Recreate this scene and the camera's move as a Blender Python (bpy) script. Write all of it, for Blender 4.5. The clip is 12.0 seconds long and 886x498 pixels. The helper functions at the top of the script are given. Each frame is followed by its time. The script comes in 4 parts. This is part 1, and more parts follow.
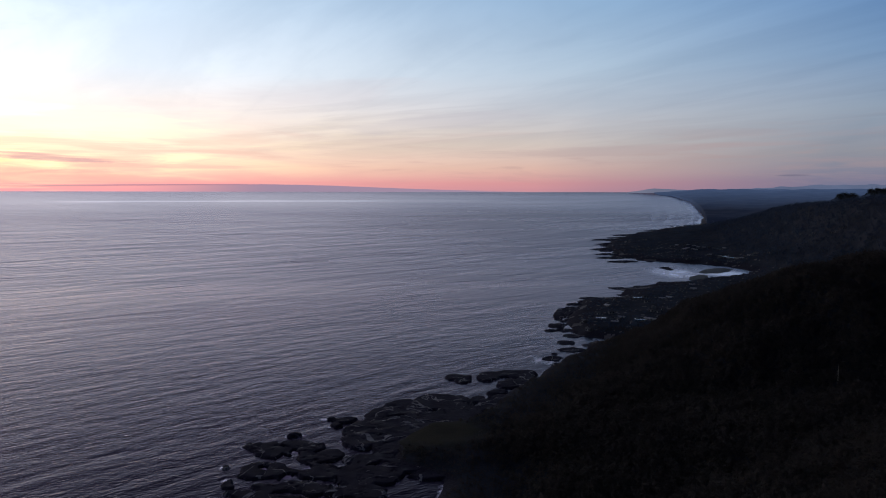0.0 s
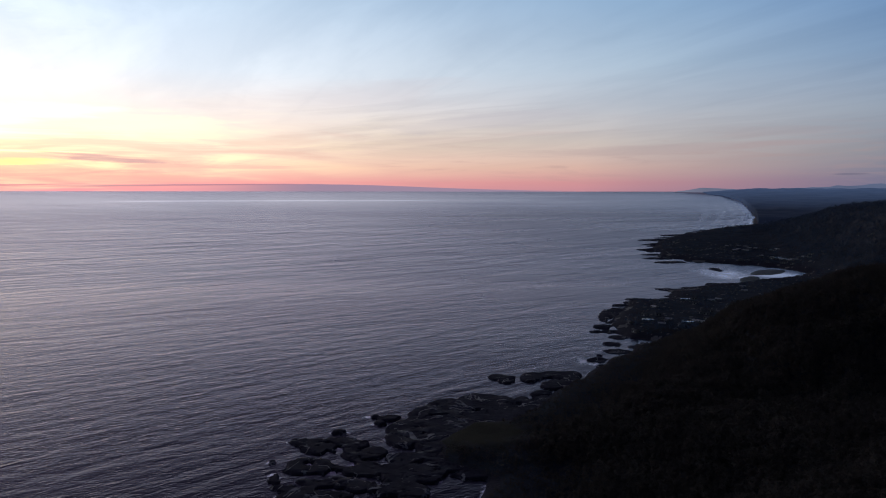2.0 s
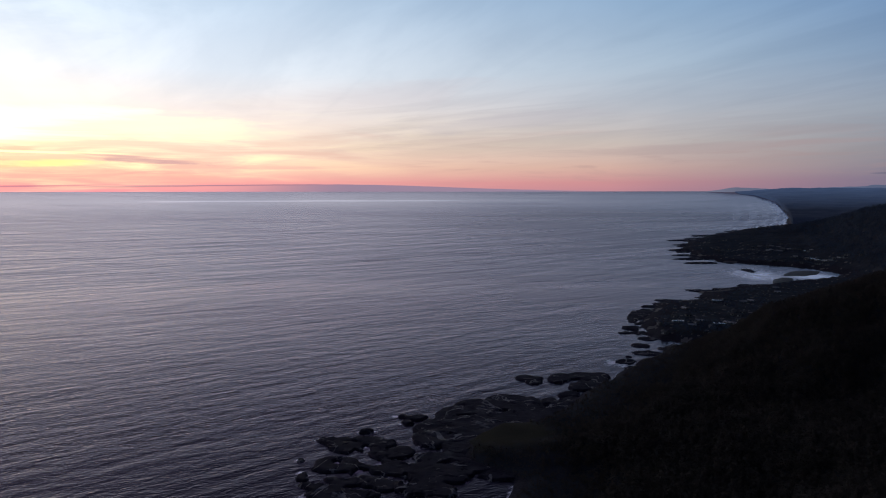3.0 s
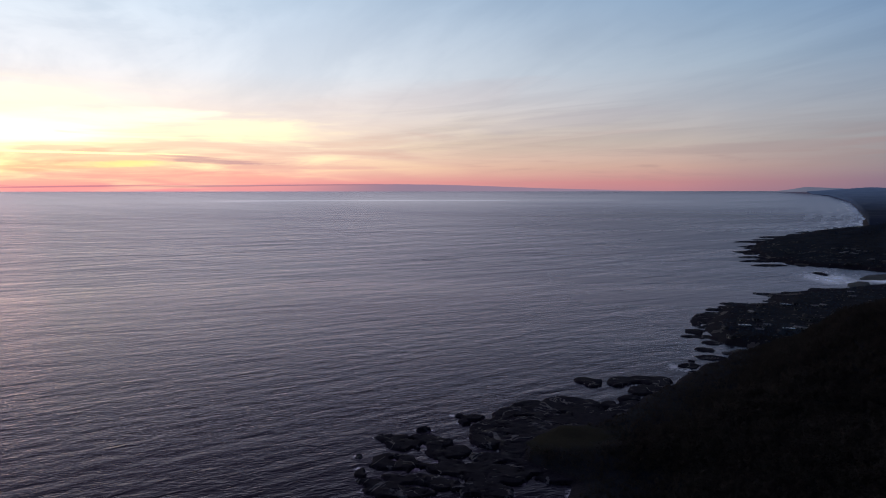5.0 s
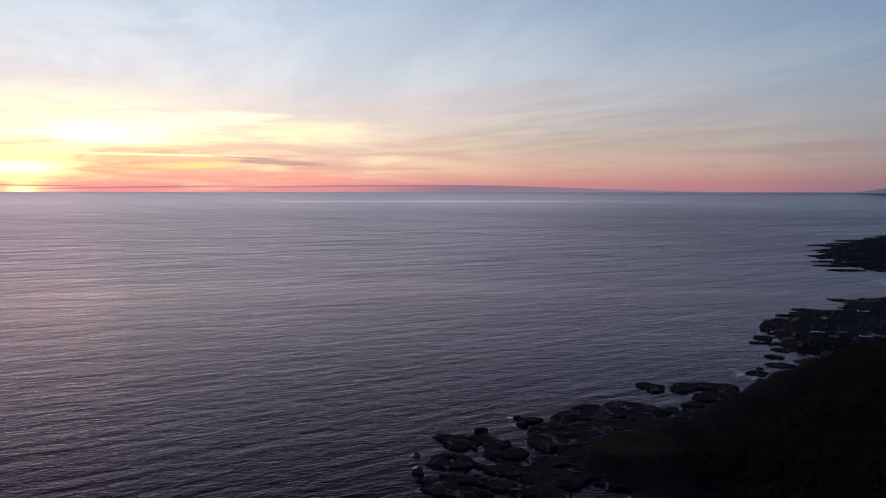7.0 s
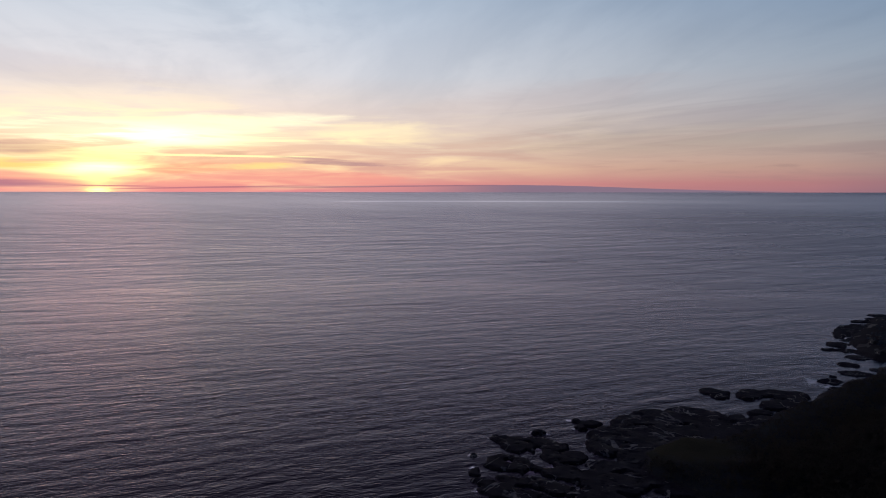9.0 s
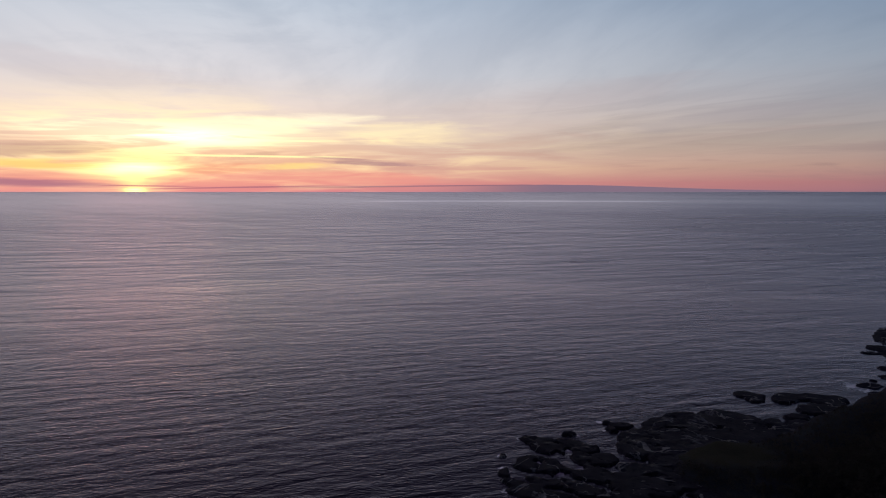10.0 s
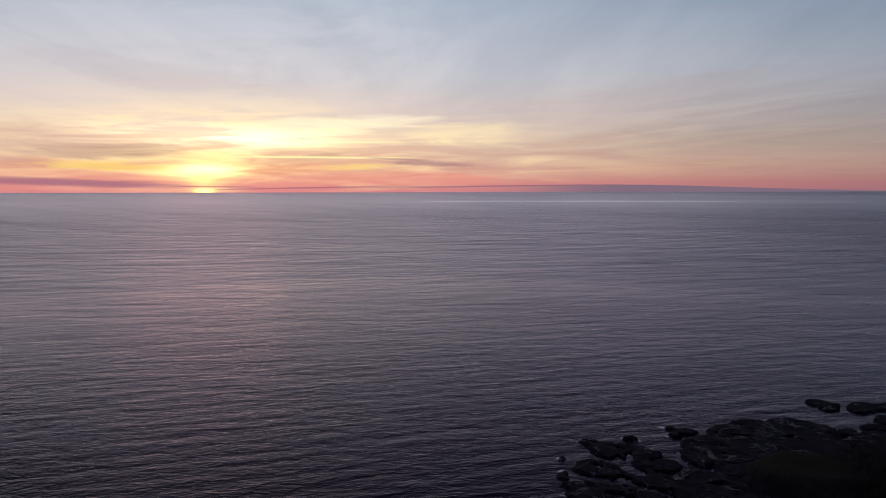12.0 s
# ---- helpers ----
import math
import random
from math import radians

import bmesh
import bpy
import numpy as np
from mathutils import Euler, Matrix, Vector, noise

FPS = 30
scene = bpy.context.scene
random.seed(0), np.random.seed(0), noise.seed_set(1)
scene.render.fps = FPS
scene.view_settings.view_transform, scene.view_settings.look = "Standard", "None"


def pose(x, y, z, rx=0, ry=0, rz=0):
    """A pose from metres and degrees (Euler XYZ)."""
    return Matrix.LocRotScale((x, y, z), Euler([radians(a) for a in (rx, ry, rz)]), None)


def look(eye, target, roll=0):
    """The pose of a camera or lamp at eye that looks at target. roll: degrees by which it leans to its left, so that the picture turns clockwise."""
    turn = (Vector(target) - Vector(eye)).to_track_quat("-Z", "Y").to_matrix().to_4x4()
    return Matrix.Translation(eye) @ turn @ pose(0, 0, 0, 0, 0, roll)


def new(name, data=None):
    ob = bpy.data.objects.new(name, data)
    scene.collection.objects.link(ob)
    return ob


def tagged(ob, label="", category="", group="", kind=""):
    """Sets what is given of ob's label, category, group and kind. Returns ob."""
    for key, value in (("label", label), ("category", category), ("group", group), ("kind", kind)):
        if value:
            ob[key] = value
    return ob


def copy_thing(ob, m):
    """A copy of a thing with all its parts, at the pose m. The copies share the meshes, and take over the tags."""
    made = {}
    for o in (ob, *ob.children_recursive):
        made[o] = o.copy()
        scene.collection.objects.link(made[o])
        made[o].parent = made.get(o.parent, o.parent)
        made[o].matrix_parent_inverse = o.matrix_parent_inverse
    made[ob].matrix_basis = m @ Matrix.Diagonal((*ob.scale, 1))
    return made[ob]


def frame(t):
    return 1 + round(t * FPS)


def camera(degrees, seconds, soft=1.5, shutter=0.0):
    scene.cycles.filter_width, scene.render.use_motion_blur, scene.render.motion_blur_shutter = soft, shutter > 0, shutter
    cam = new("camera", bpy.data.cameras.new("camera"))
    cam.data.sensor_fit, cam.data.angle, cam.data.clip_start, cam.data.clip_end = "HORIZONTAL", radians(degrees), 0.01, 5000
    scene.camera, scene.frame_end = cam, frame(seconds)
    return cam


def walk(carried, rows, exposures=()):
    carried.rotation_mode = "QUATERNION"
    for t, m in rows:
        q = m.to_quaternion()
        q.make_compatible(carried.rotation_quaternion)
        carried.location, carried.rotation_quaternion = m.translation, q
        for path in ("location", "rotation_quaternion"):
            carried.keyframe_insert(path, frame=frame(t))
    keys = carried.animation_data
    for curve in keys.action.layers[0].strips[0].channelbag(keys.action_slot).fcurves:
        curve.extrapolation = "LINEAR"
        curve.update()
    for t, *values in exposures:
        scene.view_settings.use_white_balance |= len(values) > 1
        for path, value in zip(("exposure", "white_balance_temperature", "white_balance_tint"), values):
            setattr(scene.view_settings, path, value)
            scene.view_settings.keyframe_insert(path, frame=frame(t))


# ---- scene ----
cam = camera(65.9, 12.0, soft=1.0)
EYE = 200.0
ROWS = [  # seconds, yaw, pitch, roll
    (0.0, 0.0, -4.71, -0.08), (0.5, 0.91, -4.73, -0.06), (1.0, 1.83, -4.74, -0.06), (1.5, 2.74, -4.75, -0.06),
    (2.0, 3.68, -4.75, -0.03), (2.5, 4.72, -4.74, 0.03), (3.0, 5.97, -4.74, 0.06), (5.0, 10.86, -4.76, 0.04),
    (5.5, 12.09, -4.75, 0.01), (6.0, 13.34, -4.73, -0.02), (6.5, 14.59, -4.71, -0.04), (7.0, 15.84, -4.69, -0.05),
    (9.0, 20.75, -4.69, -0.06), (9.5, 22.00, -4.70, -0.06), (10.0, 23.25, -4.71, 0.0), (10.5, 24.49, -4.72, 0.04),
    (11.0, 25.73, -4.72, 0.06), (11.5, 26.97, -4.70, 0.09), (12.0, 28.22, -4.69, 0.10),
]
EXPOSURES = [(0.0, -0.09, 6450, 10.5), (3.0, -0.22, 6480, 11.0), (6.0, -0.44, 6560, 12.5), (9.0, -0.68, 6680, 15.0), (12.0, -0.89, 6750, 17.5)]
walk(cam, [(t, pose(0, 0, EYE, 90 + pitch, roll, yaw)) for t, yaw, pitch, roll in ROWS], EXPOSURES)


# ---- node arithmetic ----
def lin(r, g, b):
    """Linear colour from 8-bit sRGB."""
    return tuple(c / 255 / 12.92 if c <= 10 else ((c / 255 + 0.055) / 1.055) ** 2.4 for c in (r, g, b)) + (1.0,)


class S:
    """A node socket with arithmetic."""

    def __init__(self, tree, socket):
        self.t, self.s = tree, socket

    def op(self, kind, *others):
        n = self.t.nodes.new("ShaderNodeMath")
        n.operation = kind
        for i, v in enumerate((self, *others)):
            if isinstance(v, S):
                self.t.links.new(v.s, n.inputs[i])
            else:
                n.inputs[i].default_value = v
        return S(self.t, n.outputs[0])

    def __add__(self, o): return self.op("ADD", o)
    def __sub__(self, o): return self.op("SUBTRACT", o)
    def __mul__(self, o): return self.op("MULTIPLY", o)
    def __truediv__(self, o): return self.op("DIVIDE", o)

    def ramp(self, a, b, c=0.0, d=1.0, smooth=True):
        n = self.t.nodes.new("ShaderNodeMapRange")
        n.interpolation_type = "SMOOTHSTEP" if smooth else "LINEAR"
        self.t.links.new(self.s, n.inputs[0])
        for i, v in enumerate((a, b, c, d)):
            n.inputs[i + 1].default_value = v
        return S(self.t, n.outputs[0])

    def bell(self, centre, width):
        """A smooth bump of height 1."""
        q = (self - centre) / width
        return (q * q * -1.0).op("EXPONENT")


def vec(tree, x, y, z=0.0):
    n = tree.nodes.new("ShaderNodeCombineXYZ")
    for i, v in enumerate((x, y, z)):
        if isinstance(v, S):
            tree.links.new(v.s, n.inputs[i])
        else:
            n.inputs[i].default_value = v
    return S(tree, n.outputs[0])


def grain(tree, where, scale, detail=4.0, rough=0.55, warp=0.0):
    n = tree.nodes.new("ShaderNodeTexNoise")
    n.inputs["Scale"].default_value, n.inputs["Detail"].default_value = scale, detail
    n.inputs["Roughness"].default_value, n.inputs["Distortion"].default_value = rough, warp
    if where is not None:
        tree.links.new(where.s, n.inputs["Vector"])
    return S(tree, n.outputs["Fac"])


def blend(tree, factor, a, b, kind="MIX"):
    n = tree.nodes.new("ShaderNodeMix")
    n.data_type, n.blend_type, n.clamp_factor = "RGBA", kind, True
    for i, v in ((0, factor), (6, a), (7, b)):
        if isinstance(v, S):
            tree.links.new(v.s, n.inputs[i])
        else:
            n.inputs[i].default_value = v
    return S(tree, n.outputs[2])


def steps(tree, factor, stops):
    """A colour ramp through (position, 8-bit colour) stops."""
    n = tree.nodes.new("ShaderNodeValToRGB")
    e = n.color_ramp.elements
    while len(e) < len(stops):
        e.new(0.5)
    for el, (p, c) in zip(e, stops):
        el.position, el.color = p, lin(*c)
    tree.links.new(factor.s, n.inputs[0])
    return S(tree, n.outputs[0])


# ---- sky: dusk, the sun just touching the sea ----
SUN_LEFT, SUN_UP = 47.4, 0.25
world = bpy.data.worlds.new("dusk_sky")
scene.world = world
world.use_nodes = True
wt = world.node_tree
wt.nodes.clear()
co = wt.nodes.new("ShaderNodeTexCoord")
sep = wt.nodes.new("ShaderNodeSeparateXYZ")
wt.links.new(co.outputs["Generated"], sep.inputs[0])
dx, dy, dz = (S(wt, sep.outputs[i]) for i in range(3))
left = dx.op("ARCTAN2", dy) * (-180 / math.pi)
up = dz.op("ARCSINE") * (180 / math.pi)
side = (left - SUN_LEFT).op("WRAP", 180.0, -180.0)
away = side.op("ABSOLUTE")
# rising elevation squeezed so that the low sky takes most of the ramp
lift = (up.op("MAXIMUM", 0.0) / 90.0).op("POWER", 0.5)


def pos(e):
    return (e / 90) ** 0.5


sun_column = steps(wt, lift, [(pos(0), (226, 122, 140)), (pos(0.9), (246, 148, 140)), (pos(2.2), (255, 198, 152)), (pos(4.4), (255, 228, 192)),
                              (pos(7), (252, 239, 226)), (pos(9.5), (242, 243, 243)), (pos(15.5), (212, 229, 240)), (pos(19), (190, 184, 202)), (pos(24), (142, 130, 158)), (pos(38), (78, 70, 102)), (pos(55), (38, 42, 74)), (pos(90), (24, 29, 46))])
near_column = steps(wt, lift, [(pos(0), (232, 150, 162)), (pos(0.8), (250, 168, 160)), (pos(2), (255, 208, 180)), (pos(4), (255, 230, 204)),
                               (pos(7), (247, 239, 233)), (pos(9.5), (231, 239, 244)), (pos(15.5), (200, 221, 238)), (pos(19), (160, 158, 184)), (pos(24), (106, 99, 131)), (pos(38), (56, 52, 80)), (pos(55), (30, 33, 60)), (pos(90), (24, 29, 46))])
wide_column = steps(wt, lift, [(pos(0), (190, 140, 154)), (pos(0.8), (210, 152, 154)), (pos(2), (220, 184, 170)), (pos(4), (210, 200, 192)),
                               (pos(7), (194, 202, 210)), (pos(10), (180, 201, 218)), (pos(15.5), (148, 183, 215)), (pos(18.5), (66, 76, 106)), (pos(25), (16, 25, 46)), (pos(45), (11, 18, 38)), (pos(90), (22, 27, 44))])
far_column = steps(wt, lift, [(pos(0), (112, 114, 142)), (pos(1), (124, 124, 146)), (pos(3), (148, 150, 158)), (pos(6), (148, 164, 180)),
                              (pos(10), (120, 154, 190)), (pos(15.5), (94, 138, 188)), (pos(18), (52, 72, 106)), (pos(26), (12, 24, 47)), (pos(45), (11, 19, 38)), (pos(90), (26, 32, 50))])
back_column = steps(wt, lift, [(pos(0), (26, 28, 42)), (pos(6), (36, 36, 52)), (pos(14), (38, 42, 60)), (pos(40), (30, 36, 54)), (pos(90), (26, 32, 50))])
sky = blend(wt, away.ramp(4, 28), sun_column, near_column)
sky = blend(wt, away.ramp(28, 60, smooth=False), sky, wide_column)
sky = blend(wt, (away + up.ramp(9.0, 2.0) * 5.0).ramp(60, 82, smooth=False), sky, far_column)
sky = blend(wt, away.ramp(82, 125), sky, back_column)

shade = side.ramp(2.0, 18.0) * up.ramp(14.0, 22.0) * -0.62 + 1.0
gain = away.bell(0, 34) * 0.35 * up.ramp(13.0, 30.0, 1.0, 0.0) + away.bell(0, 16) * 0.35 * up.ramp(4.0, 9.0, 1.0, 0.0) + 1.0
gain = (gain + (left - 32.0).bell(0, 24) * 0.09 * up.bell(11.5, 5.0)) * shade
sky = blend(wt, 1.0, sky, vec(wt, gain, gain, gain * 1.03), "MULTIPLY")

# cirrus on a high sheet, drawn out along one wind
flat_x, flat_y = dx / (dz.op("MAXIMUM", 0.0) + 0.05), dy / (dz.op("MAXIMUM", 0.0) + 0.05)
wind = radians(27)
along = flat_x * -math.sin(wind) + flat_y * math.cos(wind)
across = flat_x * math.cos(wind) + flat_y * math.sin(wind)
cirrus = grain(wt, vec(wt, along * 0.20, across * 0.62, 3.0), 1.0, 5, 0.58, 1.0)
cirrus = cirrus.ramp(0.40, 0.66) * up.ramp(3.0, 9.0)
fine = grain(wt, vec(wt, along * 0.30, across * 2.4, 8.0), 1.0, 4, 0.6, 0.8).ramp(0.45, 0.72) * up.ramp(3.5, 9.0)
veil = blend(wt, 1.0, sky, (0.71, 0.745, 0.79, 1), "MULTIPLY")
sky = blend(wt, cirrus * left.ramp(26.0, 46.0, 0.46, 0.22), sky, veil)
mottle = grain(wt, vec(wt, left * 0.085, up * 0.21, 14.0), 1.0, 5, 0.6, 0.7).ramp(0.44, 0.66)
sky = blend(wt, mottle * up.ramp(5.5, 10.0) * left.ramp(16.0, 36.0) * 0.42, sky, veil)
sky = blend(wt, fine * 0.22, sky, veil)

# layered low cloud, lit yellow from beneath near the sun and mauve elsewhere
layer = grain(wt, vec(wt, left * 0.060, up * 0.55, 1.5), 1.0, 6, 0.60, 0.9)
strand = grain(wt, vec(wt, left * 0.11, up * 1.15, 6.5), 1.0, 4, 0.55, 1.0)
glow = (layer * 0.6 + strand * 0.4).ramp(0.46, 0.64) * up.bell(3.4, 2.4) * side.bell(-6, 20)
sky = blend(wt, glow * 0.9, sky, (2.3, 2.0, 1.0, 1))
gloom = (layer * 0.55 + strand * 0.45).ramp(0.50, 0.38) * up.bell(2.6, 2.3)
dusk_rose = blend(wt, away.ramp(10, 60), (1.12, 0.56, 0.44, 1), (0.46, 0.32, 0.32, 1))
sky = blend(wt, gloom * side.ramp(-12.0, 4.0, 0.32, 0.62), sky, dusk_rose)


def cloud(colour, where, width, height, rise, strength, ragged=0.5, lit=1.0):
    """A soft bank of cloud at (degrees left, degrees up), with a torn outline."""
    global sky
    tear = grain(wt, vec(wt, left * (0.9 / width), up * (0.55 / height), where[0] * 0.7), 1.0, 5, 0.62, 0.6) - 0.5
    u = (left - where[0]) / width
    v = (up - where[1] - (left - where[0]) * rise) / height
    body = (u * u + v * v + tear * (5 * ragged)).ramp(1.6, 0.0)
    sky = blend(wt, body * strength, sky, tuple(c * lit for c in lin(*colour)[:3]) + (1,))


# cream and yellow light caught on the layers over the sun
cloud((255, 249, 214), (37.5, 5.5), 7.5, 0.75, -0.05, 0.75, 0.7, 2.0)
cloud((255, 240, 196), (26.5, 5.1), 5.5, 0.60, -0.04, 0.55, 0.8, 1.75)
cloud((255, 226, 130), (36.3, 2.1), 4.0, 0.26, -0.03, 0.65, 0.8, 1.8)
cloud((255, 226, 110), (53.5, 2.05), 5.0, 0.40, 0.02, 0.6, 1.0, 1.85)
# mauve and rose layers that stand against it
cloud((240, 154, 142), (34.5, 1.15), 11.0, 0.55, 0.0, 0.75, 0.8, 1.65)
cloud((240, 158, 130), (40.5, 1.9), 4.0, 0.40, -0.04, 0.75, 0.7, 1.65)
cloud((206, 166, 150), (54.0, 3.2), 6.0, 0.55, -0.03, 0.95, 0.9, 1.5)
cloud((222, 188, 172), (61.0, 4.1), 7.0, 1.25, 0.03, 0.85, 0.9, 1.6)
cloud((236, 202, 166), (43.0, 3.6), 9.0, 0.20, 0.0, 0.65, 0.8, 1.75)
cloud((212, 172, 146), (38.4, 3.0), 2.0, 0.22, -0.12, 0.6, 0.8, 1.6)
cloud((255, 250, 178), (40.0, 2.92), 8.5, 0.09, 0.0, 0.8, 0.5, 2.0)
cloud((186, 142, 146), (29.2, 2.45), 4.2, 0.22, 0.03, 0.85, 0.9, 1.5)
cloud((192, 152, 150), (31.6, 2.78), 3.2, 0.09, 0.05, 0.75, 0.6, 1.55)
cloud((222, 166, 156), (23.0, 2.0), 6.0, 0.20, 0.0, 0.45, 0.8, 1.45)
cloud((176, 132, 150), (27.0, 0.55), 7.0, 0.05, -0.01, 0.7, 0.35, 1.4)
# a lens of cloud over the far hills
cloud((120, 116, 136), (-27.0, 1.32), 1.15, 0.075, 0.0, 0.75, 0.15)
# grey strands rising to the north
climb = up + left * 0.088
strands = grain(wt, vec(wt, left * 0.050, climb * 0.95, 11.0), 1.0, 5, 0.54, 0.7).ramp(0.42, 0.70)
sky = blend(wt, strands * left.ramp(26.0, 8.0) * up.bell(5.2, 2.9) * left.ramp(-22.0, 6.0, 0.22, 0.44), sky, blend(wt, 1.0, sky, (0.66, 0.66, 0.70, 1), "MULTIPLY"))
cloud((172, 168, 178), (0.0, 5.8), 9.0, 0.60, -0.095, 0.26, 1.0, 1.25)
cloud((182, 160, 158), (4.0, 4.2), 10.0, 0.40, -0.07, 0.22, 1.0, 1.25)
cloud((178, 156, 158), (-14.0, 3.4), 12.0, 0.36, -0.03, 0.30, 1.0)
cloud((196, 182, 186), (14.0, 7.5), 10.0, 1.1, -0.10, 0.20, 0.9, 1.2)
cloud((214, 206, 210), (50.0, 9.0), 9.0, 1.1, 0.05, 0.30, 0.9, 1.45)
# a long mauve bank lying on the horizon
bank_top = left.ramp(-5.0, 15.0, 0.16, 0.66) - left.ramp(17.0, 34.0, 0.0, 0.20)
ripple = (grain(wt, vec(wt, left * 0.5, 0.0, 2.0), 1.0, 3) - 0.5) * 0.08
bank = (up - bank_top - ripple).ramp(0.03, -0.03) * left.ramp(27.0, 13.0) * left.ramp(-8.0, -1.0)
thin = (up - bank_top - ripple).bell(-0.04, 0.05) * left.ramp(42.0, 30.0) * left.ramp(12.0, 20.0)
sky = blend(wt, bank * 0.94, sky, lin(160, 143, 167))
sky = blend(wt, thin * 0.7, sky, lin(180, 132, 152))

# the sun behind thin cloud, its halo, and the lit cloud over it


def halo(width, height, e0, north=0.0):
    a, b = (side + north) / width, (up - e0) / height
    return (a * a + b * b) * -1.0


torn = (layer * 0.5 + strand * 0.5).ramp(0.40, 0.58)
sky = blend(wt, halo(11.0, 3.4, 3.2, 3.5).op("EXPONENT") * (torn * 0.45 + 0.10), sky, (2.4, 1.95, 0.95, 1))
sky = blend(wt, halo(7.5, 0.72, 4.4, 1.5).op("EXPONENT") * (torn * 0.75 + 0.25), sky, (3.6, 3.1, 2.0, 1))
sky = blend(wt, halo(3.4, 1.1, 2.0).op("EXPONENT") * (torn * 0.5 + 0.35), sky, (3.0, 2.3, 0.75, 1))
sky = blend(wt, halo(2.1, 0.40, 1.85).op("EXPONENT") * (torn * 0.5 + 0.5), sky, (4.6, 3.8, 1.9, 1))
sky = blend(wt, halo(1.1, 0.8, 1.0).op("EXPONENT") * (torn * 0.4 + 0.45), sky, (3.0, 2.3, 0.8, 1))
cloud((178, 120, 138), (57.0, 0.80), 8.8, 0.32, 0.035, 0.9, 0.4, 1.6)
cloud((178, 116, 132), (46.5, 0.52), 3.6, 0.05, 0.01, 0.8, 0.3, 1.6)
cloud((176, 116, 130), (40.0, 0.42), 8.0, 0.07, -0.02, 0.8, 0.35, 1.6)
streak = grain(wt, vec(wt, left * 0.25, up * 9.0, 4.0), 1.0, 3, 0.5).ramp(0.34, 0.5)
sky = blend(wt, halo(0.6, 0.15, 0.2).op("EXPONENT") * (streak * 0.5 + 0.5), sky, (9.0, 5.6, 1.4, 1))
sky = blend(wt, up.ramp(0.0, -0.6), sky, lin(70, 70, 84))
bg = wt.nodes.new("ShaderNodeBackground")
bg.inputs["Strength"].default_value = 1.0
wt.links.new(sky.s, bg.inputs["Color"])
wo = wt.nodes.new("ShaderNodeOutputWorld")
wt.links.new(bg.outputs[0], wo.inputs["Surface"])

# the low sun itself, dulled by the haze
sun = new("sun", bpy.data.lights.new("sun", "SUN"))
sun.data.energy, sun.data.angle, sun.data.color = 0.028, radians(14.0), (1.0, 0.42, 0.40)
sun_up = radians(3.2)
sun_way = Vector((-math.sin(radians(SUN_LEFT)) * math.cos(sun_up), math.cos(radians(SUN_LEFT)) * math.cos(sun_up), math.sin(sun_up)))
sun.matrix_world = look((0, 0, 600), Vector((0, 0, 600)) - sun_way)


# ---- materials ----
def material(name):
    m = bpy.data.materials.new(name)
    m.use_nodes = True
    t = m.node_tree
    t.nodes.clear()
    b = t.nodes.new("ShaderNodeBsdfPrincipled")
    o = t.nodes.new("ShaderNodeOutputMaterial")
    t.links.new(b.outputs[0], o.inputs[0])
    return m, t, b


def place(t):
    g = t.nodes.new("ShaderNodeNewGeometry")
    return S(t, g.outputs["Position"])


def set_in(t, b, name, v):
    if isinstance(v, S):
        t.links.new(v.s, b.inputs[name])
    else:
        b.inputs[name].default_value = v


def relief(t, b, height, distance, strength=1.0, before=None):
    n = t.nodes.new("ShaderNodeBump")
    n.inputs["Distance"].default_value, n.inputs["Strength"].default_value = distance, strength
    t.links.new(height.s, n.inputs["Height"])
    if before is not None:
        t.links.new(before.outputs[0], n.inputs["Normal"])
    t.links.new(n.outputs[0], b.inputs["Normal"])
    return n


def attribute(t, name):
    n = t.nodes.new("ShaderNodeAttribute")
    n.attribute_name = name
    return S(t, n.outputs["Fac"])


def two_tone(name, a, b, scale, rough=0.85, bump=0.0, fine_scale=None, random=0.0, leafy=0.0):
    """A rough surface that varies between two colours at a broad and a fine scale."""
    m, t, p = material(name)
    w = place(t)
    broad, small = grain(t, w, scale, 4), grain(t, w, fine_scale or scale * 8, 4, 0.65)
    f = (broad * 0.6 + small * 0.4).ramp(0.35, 0.65)
    if random:
        oi = t.nodes.new("ShaderNodeObjectInfo")
        f = f * (1 - random) + S(t, oi.outputs["Random"]) * random
    col = blend(t, f, a, b)
    set_in(t, p, "Base Color", col)
    set_in(t, p, "Roughness", small.ramp(0.2, 0.8, rough - 0.1, rough + 0.1))
    if leafy:
        end = [k for k in t.nodes if k.type == "OUTPUT_MATERIAL"][0]
        thin, both = t.nodes.new("ShaderNodeBsdfTranslucent"), t.nodes.new("ShaderNodeMixShader")
        t.links.new(col.s, thin.inputs["Color"])
        both.inputs[0].default_value = leafy
        p.inputs["Specular IOR Level"].default_value = 0.1
        t.links.new(p.outputs[0], both.inputs[1])
        t.links.new(thin.outputs[0], both.inputs[2])
        t.links.new(both.outputs[0], end.inputs[0])
    if bump:
        relief(t, p, small, bump)
    return m


